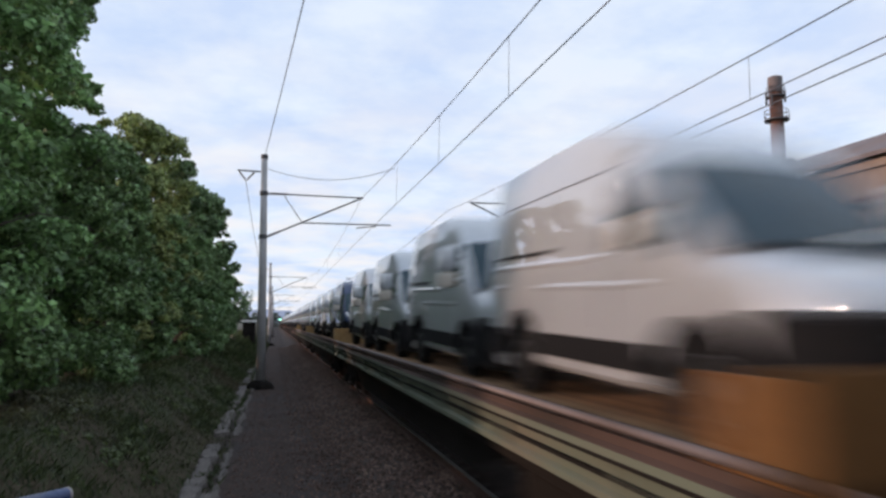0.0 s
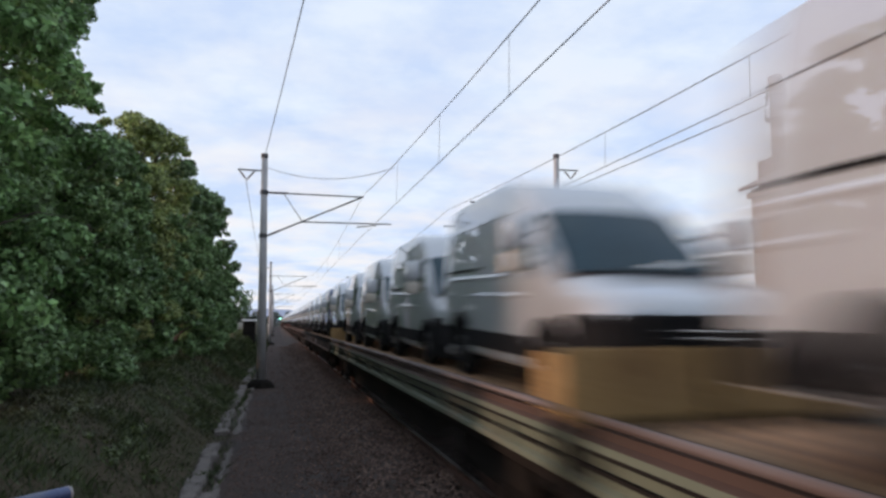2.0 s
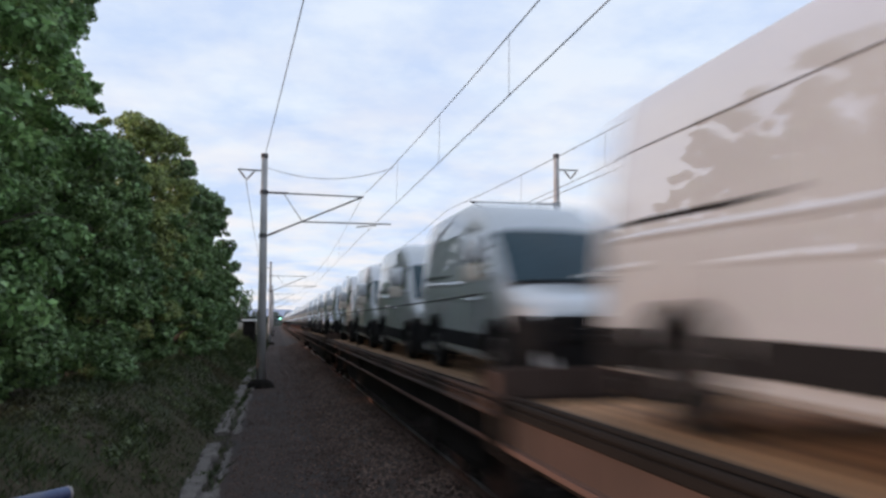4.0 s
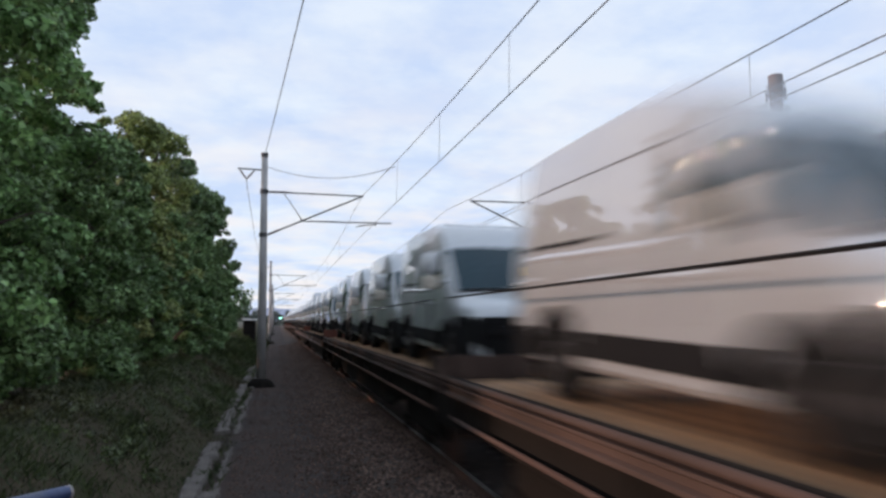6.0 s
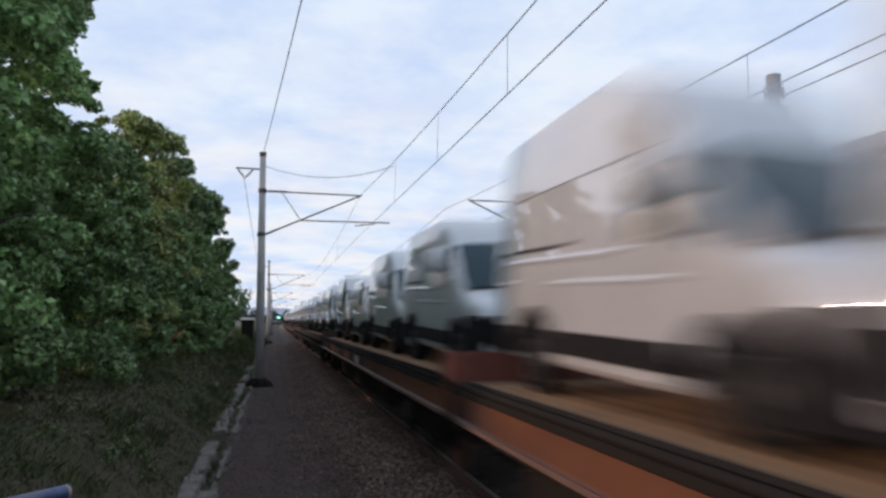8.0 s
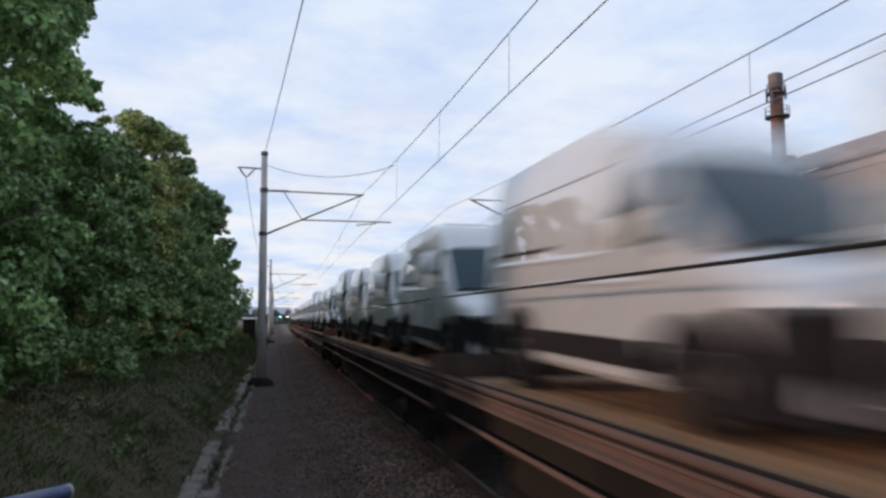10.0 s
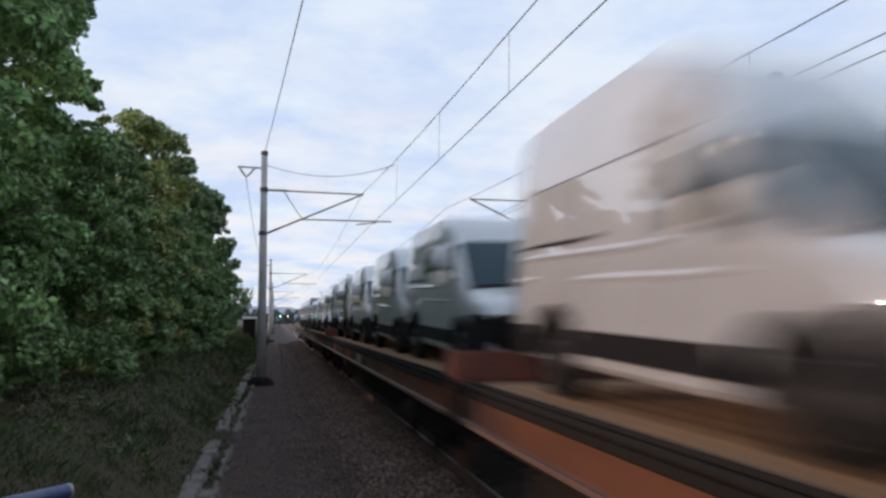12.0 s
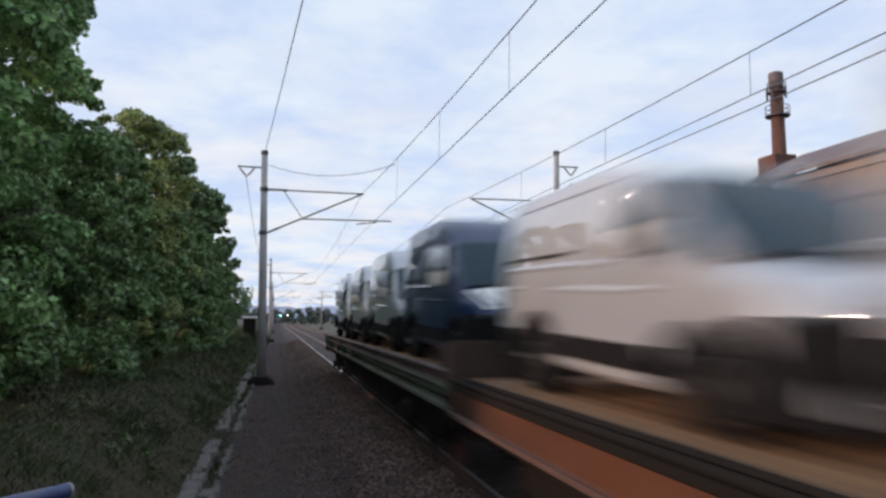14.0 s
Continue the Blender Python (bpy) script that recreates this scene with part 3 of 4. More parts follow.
def catenary_mast(x, y, side, label, tall=0.0):
    """Concrete mast with a cantilever reaching to its track; side: the way the arm points."""
    m = tagged(new("catenary_mast"), label, "mast", group="overhead line masts")
    m.location = (x, y, -0.5)
    bm = bmesh.new()
    tube(bm, [(0, 0, -0.3), (-0.05 * side, 0, 5), (-0.10 * side, 0, 9.9 + tall)], [0.20, 0.165, 0.125], 18)
    part("pole", bm, M["mast"], m, smooth=True)
    bm = bmesh.new()
    loft(bm, [[(q * (1 + 0.25 * noise.noise(Vector((3 * math.cos(a), 3 * math.sin(a), h + y)))) * math.cos(a), -0.15 + q * math.sin(a), h + 0.07 * noise.noise(Vector((4 * math.cos(a), 4 * math.sin(a), q)))) for a in [2 * math.pi * j / 20 for j in range(20)]] for q, h in ((0.66, -0.15), (0.60, 0.10), (0.48, 0.26), (0.33, 0.35), (0.12, 0.37))])
    part("footing", bm, M["w_dark"], m, "low dark heap of soil and concrete round the foot")
    bm = bmesh.new()
    tube(bm, [(-0.10 * side, 0, 9.82 + tall), (-0.10 * side, 0, 10.0 + tall)], 0.15, 18)
    part("cap", bm, M["steel"], m)
    for z in (8.31, 6.42):
        bm = bmesh.new()
        tube(bm, [(-0.08 * side, 0, z - 0.09), (-0.08 * side, 0, z + 0.09)], 0.175, 18)
        part("clamp_ring", bm, M["steel"], m)
    s = side
    for name, pts, rad in (("top_tube", [(0.05 * s, 0, 8.31), (4.15 * s, 0, 8.28)], 0.032), ("bracket_tube", [(0.05 * s, 0, 6.42), (1.55 * s, 0, 7.1), (4.2 * s, 0, 8.30)], 0.036), ("registration_tube", [(1.55 * s, 0, 7.08), (5.45 * s, 0, 7.10)], 0.03), ("brace_tube", [(0.75 * s, 0, 8.28), (1.55 * s, 0, 7.1)], 0.018), ("steady_arm", [(4.75 * s, 0, 7.03), (3.9 * s, 0, 6.92), (4.3 * s, 0, 6.99)], 0.022), ("drop_bracket", [(4.75 * s, 0, 7.12), (4.75 * s, 0, 6.98)], 0.02)):
        bm = bmesh.new()
        tube(bm, pts, rad, 8)
        part(name, bm, M["steel"], m)
    for a, b in (((0.15, 8.31), (0.95, 8.31)), ((0.12, 6.45), (0.62, 6.68))):
        bm = bmesh.new()
        pts = [Vector((s * (a[0] + (b[0] - a[0]) * k / 14), 0, a[1] + (b[1] - a[1]) * k / 14)) for k in range(15)]
        tube(bm, pts, [0.062 if k % 2 else 0.035 for k in range(15)], 10)
        part("insulator", bm, M["insulator"], m, smooth=True)
    v_string(m, -0.15 * s, 0, 9.25 + tall, -s)
    return m


near_mast = catenary_mast(-0.52, MY, 1, "tall grey concrete overhead line mast with a steel cantilever")
catenary_mast(-0.60, 86.5, 1, "grey concrete overhead line mast further along the track")
catenary_mast(-0.60, 143, 1, "distant grey overhead line mast beside the track")
catenary_mast(-0.60, 200, 1, "distant grey overhead line mast beside the track")
right_mast = catenary_mast(12.80, MY, -1, "grey overhead line mast across the second track", 0.75)
for yy in (86.5, 143, 200):
    catenary_mast(12.6, yy, -1, "distant mast across the second track")


def wire(name, label, points, radius):
    bm = bmesh.new()
    tube(bm, points, radius, 6)
    ob = part(name, bm, M["wire"], smooth=True)
    tagged(ob, label, "wire", group="overhead wires")
    return ob


def overhead(cx, zc, zm, sag, drops, label):
    """Contact wire, messenger wire and droppers over one track."""
    spans = [(-26, MY), (MY, 86.5), (86.5, 143), (143, 200)]
    cpts, mpts = [], []
    for k, (a, b) in enumerate(spans):
        za, zb = 0.12 * (-1) ** k, -0.12 * (-1) ** k
        for j in range(14):
            f = j / 13
            y = a + (b - a) * f
            cpts.append((cx + za + (zb - za) * f, y, zc))
            mpts.append((cx + 0.6 * (za + (zb - za) * f), y, zm - 4 * sag * f * (1 - f)))
    wire("contact_wire", "thin grey contact wire over the " + label, [p for i, p in enumerate(cpts) if i % 14 or not i], 0.010)
    wire("messenger_wire", "sagging messenger wire over the " + label, [p for i, p in enumerate(mpts) if i % 14 or not i], 0.011)
    for y in drops + [42, 52, 65, 76]:
        a, b = (-26, MY) if y < MY else (MY, 86.5)
        f = (y - a) / (b - a)
        k = 0.12 * (1 - 2 * f) * (1 if y < MY else -1)
        wire("dropper", "thin dropper between the wires", [(cx + 0.6 * k, y, zm - 4 * sag * f * (1 - f)), (cx + k, y, zc)], 0.005)


overhead(LC + 0.1, 5.98, 7.82, 0.88, [10.6, 15.6, 21.4], "near track")
overhead(7.6, 5.94, 7.35, 0.72, [9.7, 14.9, 20.7], "second track")
wire("contact_wire", "second contact wire running beside the first", [(7.58, -26, 5.66), (7.6, 10, 5.73), (7.5, MY, 5.9)], 0.010)
wire("feeder_wire", "feeder wire from the mast top passing overhead", sagging((-0.62, MY, 9.35), (2.0, -10, 9.2), 0.25), 0.014)
wire("feeder_wire", "feeder wire hanging from the mast brackets", sagging((-1.37, MY, 8.35), (-1.45, 86.5, 8.35), 0.9), 0.013)
wire("jumper_cable", "slack jumper cable from the mast to the messenger wire", sagging((-0.5, MY, 8.9), (4.75, 28.5, 8.75), 0.5), 0.014)


# ---- factory across the tracks ----
def build_chimney(x, y):
    ch = tagged(new("factory_chimney"), "tall dark red brick factory chimney with a gallery", "chimney")
    ch.location = (x, y, -0.6)
    bm = bmesh.new()
    tube(bm, [(0, 0, 0), (0, 0, 15), (0, 0, 27.0)], [0.85, 0.72, 0.62], 20)
    part("shaft", bm, M["brick"], ch, smooth=True)
    bm = bmesh.new()
    tube(bm, [(0, 0, 26.6), (0, 0, 28.2), (0, 0, 28.3)], [0.70, 0.72, 0.55], 20)
    part("crown", bm, M["roof"], ch)
    for z, rr in ((23.6, 1.2), (26.1, 0.9)):
        bm = bmesh.new()
        tube(bm, [(0, 0, z), (0, 0, z + 0.14)], rr, 20)
        g = part("gallery", bm, M["steel"], ch)
        for h in (0.55, 1.05):
            bm = bmesh.new()
            ring = [(rr * 0.97 * math.cos(a), rr * 0.97 * math.sin(a), z + h) for a in (2 * math.pi * k / 18 for k in range(19))]
            tube(bm, ring, 0.035, 5, cap=False)
            part("guard_rail", bm, M["steel"], g)
        for k in range(9):
            a = 2 * math.pi * k / 9
            bm = bmesh.new()
            tube(bm, [(rr * 0.97 * math.cos(a), rr * 0.97 * math.sin(a), z), (rr * 0.97 * math.cos(a), rr * 0.97 * math.sin(a), z + 1.05)], 0.03, 5)
            part("rail_post", bm, M["steel"], g)
    for k, a in enumerate((0.5, 2.2, 3.6, 5.2)):
        bm = bmesh.new()
        tube(bm, [(0.92 * math.cos(a), 0.92 * math.sin(a), 25.0 + 0.4 * (k % 2)), (0.92 * math.cos(a), 0.92 * math.sin(a), 26.3 + 0.4 * (k % 2))], 0.11, 6)
        part("antenna", bm, M["rim"], ch)
    part("plinth", boxes((-1.6, 0.9, -1.3, 1.3, 0, 19.4), bevel=0.05), M["brick"], ch)


def build_factory(x0, x1, y0, y1, eaves, ridge):
    f = tagged(new("factory_building"), "long plastered factory hall with a sheet roof", "building")
    f.location = (0, 0, 0)
    part("wall", boxes((x0, x1, y0, y1, -0.6, eaves)), M["plaster"], f)
    xm = 0.5 * (x0 + x1)
    bm = bmesh.new()
    o = 0.6
    sec = [(x0 - o, eaves - 0.1), (xm, ridge), (x1 + o, eaves - 0.1), (x1 + o, eaves + 0.15), (xm, ridge + 0.28), (x0 - o, eaves + 0.15)]
    loft(bm, [[(x, y, z) for x, z in sec] for y in (y0 - o, y1 + o)])
    part("roof", bm, M["roof"], f, "weathered brown sheet roof")
    bm = bmesh.new()
    loft(bm, [[(x0, y, eaves), (xm, y, ridge), (x1, y, eaves)] for y in (y0 + 0.01, y0 + 0.3)])
    part("gable", bm, M["plaster"], f)
    part("cornice", boxes((x0 - 0.25, x0 - 0.003, y0 - 0.2, y1 + 0.2, eaves - 0.7, eaves - 0.25), bevel=0.03), M["plaster"], f)
    part("band_course", boxes((x0 - 0.12, x0 - 0.003, y0 - 0.1, y1 + 0.1, eaves - 2.6, eaves - 2.3), bevel=0.02), M["brick"], f)
    wb = boxes((-0.06, 0.06, -0.7, 0.7, 0, 1.9))
    me = bpy.data.meshes.new("window")
    wb.to_mesh(me)
    wb.free()
    k = 0
    y = y0 + 2.5
    while y < y1 - 2:
        for z in (1.2, 5.2):
            part_of("window", me, M["glass"], f, where=pose(x0 - 0.03, y, z))
            part("sill", boxes((x0 - 0.2, x0 - 0.003, y - 0.85, y + 0.85, z - 0.16, z - 0.02)), M["concrete"], f)
        y += 3.4
    return f


build_chimney(49.9, 60.0)
build_factory(34.0, 44.0, 16.0, 44.0, 12.0, 14.5)


# ---- signals down the line ----
def signal_lamp(x, y, z, m, label):
    s = tagged(new("signal"), label, "signal")
    s.location = (x, y, -0.4)
    bm = bmesh.new()
    tube(bm, [(0, 0, 0), (0, 0, z + 0.6)], 0.09, 8)
    part("post", bm, M["steel"], s)
    part("head", boxes((-0.3, 0.3, 0.0, 0.3, z - 0.3, z + 1.2), bevel=0.05), M["black"], s)
    bm = bmesh.new()
    tube(bm, [(0, -0.02, z + 0.4), (0, -0.12, z + 0.4)], 0.3, 14)
    part("lamp", bm, m, s, "lit signal lamp")


signal_lamp(1.70, 255.0, 3.4, M["green_light"], "railway signal showing a green light far along the line")
signal_lamp(5.65, 340.0, 3.9, M["white_light"], "bright lamp far along the line")


def far_platform():
    p = tagged(new("relay_hut"), "low white-roofed lineside hut among the trees", "hut")
    p.location = (-3.15, 74, 0.3)
    part("wall", boxes((-0.04, 1.15, 0, 3, -0.6, 2.04), bevel=0.02), M["w_dark"], p)
    part("roof", boxes((-0.14, 1.28, -0.2, 3.2, 2.043, 2.22), bevel=0.03), M["papers"], p, "flat white roof")


far_platform()


# ---- blue railing by the camera ----
def build_railing():
    r = tagged(new("handrail"), "blue painted steel handrail with a worn rounded end", "railing")
    r.location = (-0.417, 1.663, -0.42)
    bm = bmesh.new()
    top = 2.318
    end = Vector((0, 0, top))
    far = Vector((-0.95, -1.05, top))
    d = (end - far).normalized()
    pts = [far.lerp(end, k / 4) for k in range(5)] + [end + d * 0.002]
    tube(bm, pts, [0.0158] * 5 + [0.0145], 20)
    part("tube", bm, M["blue_tube"], r, smooth=True)
    bm = bmesh.new()
    tube(bm, [end + d * 0.001, end + d * 0.004], 0.0128, 20)
    part("end_plug", bm, M["black"], r, "dark plug in the cut end")
    bm = bmesh.new()
    tube(bm, [end - d * 0.005, end + d * 0.0006], 0.0163, 20)
    part("worn_edge", bm, M["galv"], r, "bare worn steel rim")
    for f in (0.5, 0.96):
        q = end.lerp(far, f)
        bm = bmesh.new()
        tube(bm, [(q.x, q.y, ground_height(-0.406 + q.x, 1.663 + q.y) + 0.40), (q.x, q.y, top - 0.02)], 0.019, 12)
        part("post", bm, M["blue_tube"], r, smooth=True)


build_railing()


# ---- vans ----
def body_ring(y, w, wt, b, h, belt):
    """Half-section mirrored: sill, flank, shoulder, roof."""
    half = [(w * 0.94, b), (w * 0.985, b + 0.05), (w, b + 0.28 * (belt - b)), (w * 1.0, belt - 0.06), (w * 0.992, belt), (w * 0.55 + wt * 0.45, belt + 0.45 * (h - belt)), (wt, h - 0.20 * min(1, h - belt + 0.1)), (wt * 0.955, h - 0.07), (wt * 0.86, h - 0.018), (wt * 0.5, h)]
    return [(x, y, z) for x, z in half] + [(-x, y, z) for x, z in half[::-1]]


RAKE = 0.032      # rise of the body per metre towards the tail
STRETCH = 1.08    # the long wheelbase, against the short one that the plan below gives
NOSE = 1.3        # the mirrors stand this far behind the bumper


def van_master(paint, low_roof, crew, label, sticker, tall):
    """A panel van, nose towards -y, origin on the deck under the mirrors."""
    v = tagged(new("panel_van"), label, "van", group="vans on the train")
    body_m = M[paint]

    def top(z):
        return z if z < 1.98 else 1.98 + (z - 1.98) * (0.45 if low_roof else 1.65 if tall else 1.0)

    AX = (0.95, 3.98)

    def bottom(y):
        z = 0.27
        for a in AX:
            d = abs(y - a)
            if d < 0.43:
                z = max(z, 0.33 + math.sqrt(max(0.0, 0.43 ** 2 - d * d)) * 1.05)
        return z

    prof = [(0.0, 0.72, 0.66, 0.90, 0.74), (0.06, 0.84, 0.78, 0.99, 0.82), (0.20, 0.92, 0.86, 1.06, 0.90), (0.50, 0.98, 0.92, 1.15, 1.0), (0.82, 1.0, 0.93, 1.25, 1.07), (1.05, 1.012, 0.92, 1.49, 1.13), (1.30, 1.02, 0.90, 1.74, 1.17), (1.55, 1.022, 0.885, 1.97, 1.19), (1.68, 1.022, 0.88, 2.07, 1.20), (1.90, 1.023, 0.88, 2.26, 1.21), (2.2, 1.024, 0.88, 2.42, 1.22), (2.6, 1.025, 0.88, 2.50, 1.23), (3.4, 1.025, 0.88, 2.49, 1.23), (4.62, 1.02, 0.88, 2.46, 1.23), (4.96, 1.015, 0.875, 2.44, 1.23), (5.02, 1.0, 0.86, 2.39, 1.23)]
    ys = sorted({p[0] for p in prof} | {a + d for a in AX for d in (-0.43, -0.41, -0.36, -0.28, -0.15, 0, 0.15, 0.28, 0.36, 0.41, 0.43)})

    def at(y):
        for p, q in zip(prof, prof[1:]):
            if p[0] <= y <= q[0]:
                f = (y - p[0]) / (q[0] - p[0])
                return [a + f * (b - a) for a, b in zip(p[1:], q[1:])]
        return prof[-1][1:]

    def flank(y, z, off=0.004):
        """The half-width of the body's side at a height."""
        w, wt, h, belt = at(y)
        h = top(h)
        mid = w * 0.55 + wt * 0.45
        zm, zt = belt + 0.45 * (h - belt), h - 0.2
        if z <= belt:
            return w + off
        if z <= zm:
            return w * 0.992 + (mid - w * 0.992) * (z - belt) / (zm - belt) + off
        return mid + (wt - mid) * (z - zm) / max(0.01, zt - zm) + off

    bm = bmesh.new()
    rings = []
    for y in ys:
        w, wt, h, belt = at(y)
        rings.append([(x, yy - NOSE, z) for x, yy, z in body_ring(y, w, wt, bottom(y), top(h), belt)])
    loft(bm, rings)
    bmesh.ops.recalc_face_normals(bm, faces=bm.faces)
    body = part("body", bm, body_m, v, smooth=True)
    body.data.set_sharp_from_angle(angle=radians(38))

    def panel(name, outline, material, parent, side, thick=0.006, label=""):
        """A thin plate that follows the body's side; outline in y, z."""
        zs = [p[1] for p in outline]
        z0, z1 = min(zs), max(zs)
        nz = 7 if z1 - z0 > 0.3 else 2
        ny = 7 if z1 - z0 > 0.3 else 12
        outer, inner = [], []
        if z1 - z0 <= 0.3:
            nz, ny = 2, 12
            y0, y1 = min(p[0] for p in outline), max(p[0] for p in outline)
            cols = []
            for j in range(ny):
                y = y0 + (y1 - y0) * (0.001 + 0.998 * j / (ny - 1))
                cut = [za + (zb - za) * (y - ya) / (yb - ya) for (ya, za), (yb, zb) in zip(outline, outline[1:] + outline[:1]) if (ya - y) * (yb - y) <= 0 and ya != yb]
                cols.append((y, min(cut), max(cut)))
            for q in (1, 2):
                outer.append([(side * flank(c[0], c[q], thick), c[0] - NOSE, c[q]) for c in cols])
                inner.append([(side * flank(c[0], c[q], -0.02), c[0] - NOSE, c[q]) for c in cols])
        for k in range(nz if z1 - z0 > 0.3 else 0):
            z = z0 + (z1 - z0) * (0.002 + 0.996 * k / (nz - 1))
            cut = []
            for (ya, za), (yb, zb) in zip(outline, outline[1:] + outline[:1]):
                if (za - z) * (zb - z) <= 0 and za != zb:
                    cut.append(ya + (yb - ya) * (z - za) / (zb - za))
            row = [min(cut) + (max(cut) - min(cut)) * j / (ny - 1) for j in range(ny)]
            outer.append([(side * flank(y, z, thick), y - NOSE, z) for y in row])
            inner.append([(side * flank(y, z, -0.02), y - NOSE, z) for y in row])
        b2 = bmesh.new()
        o = [[b2.verts.new(p) for p in r] for r in outer]
        i = [[b2.verts.new(p) for p in r] for r in inner]
        for r0, r1 in zip(o, o[1:]):
            for j in range(ny - 1):
                b2.faces.new((r0[j], r0[j + 1], r1[j + 1], r1[j]))
        rim_o = o[0] + [r[-1] for r in o[1:-1]] + o[-1][::-1] + [r[0] for r in o[-2:0:-1]]
        rim_i = i[0] + [r[-1] for r in i[1:-1]] + i[-1][::-1] + [r[0] for r in i[-2:0:-1]]
        n = len(rim_o)
        for q in range(n):
            b2.faces.new((rim_o[q], rim_i[q], rim_i[(q + 1) % n], rim_o[(q + 1) % n]))
        for v2 in [v2 for r in i[1:-1] for v2 in r[1:-1]]:
            b2.verts.remove(v2)
        bmesh.ops.recalc_face_normals(b2, faces=b2.faces)
        return part(name, b2, material, parent, label)

    def ledge(y0, y1, za, zb, out, side):
        """A pressed crease: a sloping ledge that catches the sky, undercut below."""
        b2 = bmesh.new()
        rings = []
        for j in range(13):
            f = j / 12
            y, z = y0 + (y1 - y0) * f, za + (zb - za) * f
            k = out * min(1.0, 0.15 + 6 * f, 0.15 + 6 * (1 - f))
            rings.append([(side * flank(y, z + 0.038, -0.004), y - NOSE, z + 0.038), (side * flank(y, z, k), y - NOSE, z + 0.004), (side * flank(y, z, k), y - NOSE, z - 0.008), (side * flank(y, z - 0.05, -0.004), y - NOSE, z - 0.05)])
        loft(b2, rings)
        bmesh.ops.recalc_face_normals(b2, faces=b2.faces)
        part("belt_crease", b2, body_m, v)

    # windscreen over the sloping front
    b2 = bmesh.new()
    rows = []
    for f in (0.0, 0.33, 0.66, 1.0):
        y = 0.86 + f * (1.57 - 0.86)
        w, wt, h, belt = at(y)
        z = top(h)
        hw = (0.885 - 0.075 * f)
        rows.append([(x * hw, y - NOSE - 0.012 - 0.05 * (1 - abs(x)) * 0.3, z + 0.012 - 0.035 * abs(x) ** 3) for x in (-1, -0.75, -0.4, 0, 0.4, 0.75, 1)])
    loft(b2, rows, closed=False)
    part("windscreen", b2, M["glass"], v, "dark sloping windscreen", smooth=True)
    b2 = bmesh.new()
    loft(b2, [[(x * 0.84, 0.80 + 0.045 * j - NOSE, top(at(0.80 + 0.045 * j)[2]) + 0.014 - 0.02 * abs(x) ** 3) for x in (-1, -0.5, 0, 0.5, 1)] for j in (0, 1)], closed=False)
    part("scuttle", b2, M["black"], v)
    tz = 1.96
    for side in (-1, 1):
        panel("door_window", [(1.14, 1.42), (2.02, 1.36), (2.06, tz - 0.04), (1.72, tz), (1.56, tz - 0.05)], M["glass"], v, side, label="dark cab door window")
        panel("rub_strip", [(1.44, 0.40), (3.49, 0.40), (3.49, 0.61), (1.44, 0.61)], M["black"], v, side, 0.020, "wide black plastic rub strip")
        # tail strip reaches lower, its black also standing in for corner shade
        panel("rub_strip", [(4.47, 0.30), (4.97, 0.30), (4.97, 0.61), (4.47, 0.61)], M["black"], v, side, 0.020)
        panel("slide_rail", [(3.15, 1.375), (4.72, 1.385), (4.72, 1.425), (3.15, 1.415)], M["black"], v, side, 0.006, "dark sliding door rail")
        ledge(2.12, 4.80, 1.275, 1.295, 0.016, side)
        ledge(1.40, 3.52, 1.04, 1.06, 0.010, side)
        ledge(4.45, 4.92, 1.06, 1.07, 0.010, side)
        panel("drip_rail", [(1.95, 2.01), (4.8, 1.97), (4.8, 1.98), (1.95, 2.02)], M["rim"], v, side, 0.006)
        panel("door_seam", [(2.095, 0.7), (2.107, 0.7), (2.107, tz), (2.095, tz)], M["black"], v, side, 0.002)
        panel("door_seam", [(3.36, 0.7), (3.372, 0.7), (3.372, tz), (3.36, tz)], M["black"], v, side, 0.002)
        if crew:
            panel("side_window", [(2.2, 1.46), (3.28, 1.47), (3.28, tz + 0.02), (2.2, tz)], M["glass"], v, side, label="dark fixed side window")
        # headlamp sweeping up the wing
        b2 = bmesh.new()
        pts = [(0.62, 0.13, 0.86), (0.87, 0.22, 0.85), (0.965, 0.55, 0.98), (0.925, 0.60, 1.07), (0.78, 0.26, 0.99)]
        o = [b2.verts.new((side * (x + 0.012), y - NOSE - 0.035, z + 0.012)) for x, y, z in pts]
        i = [b2.verts.new((side * (x - 0.08), y - NOSE + 0.10, z - 0.05)) for x, y, z in pts]
        b2.faces.new(o)
        for q in range(5):
            b2.faces.new((o[q], i[q], i[(q + 1) % 5], o[(q + 1) % 5]))
        bmesh.ops.recalc_face_normals(b2, faces=b2.faces)
        part("headlight", b2, M["lamp"], v, "clear headlamp lens")
        # mirror: arm, tall shell in two stacked glasses
        b2 = bmesh.new()
        tube(b2, [(side * 0.98, 0.0, 1.36), (side * 1.14, -0.04, 1.42), (side * 1.17, -0.04, 1.66), (side * 0.95, 0.06, 1.72)], 0.022, 6)
        mir = part("mirror", b2, M["black"], v)
        b2 = boxes((side * 1.21 - 0.14, side * 1.21 + 0.14, -0.17, 0.02, 1.53, 1.87), bevel=0.05)
        part("shell", b2, body_m if paint != "blue" else M["white"], mir, smooth=True)
        b2 = boxes((side * 1.21 - 0.13, side * 1.21 + 0.13, -0.15, 0.02, 1.28, 1.50), bevel=0.04)
        part("lower_shell", b2, M["mirror_tan"], mir, smooth=True)
        b2 = boxes((side * 0.90 - 0.05, side * 0.90 + 0.05, 4.96 - NOSE, 5.035 - NOSE, 1.05, 1.5), bevel=0.02)
        part("tail_light", b2, M["red_lens"], v, "red tail lamp")
    # front end
    b2 = bmesh.new()
    rings = []
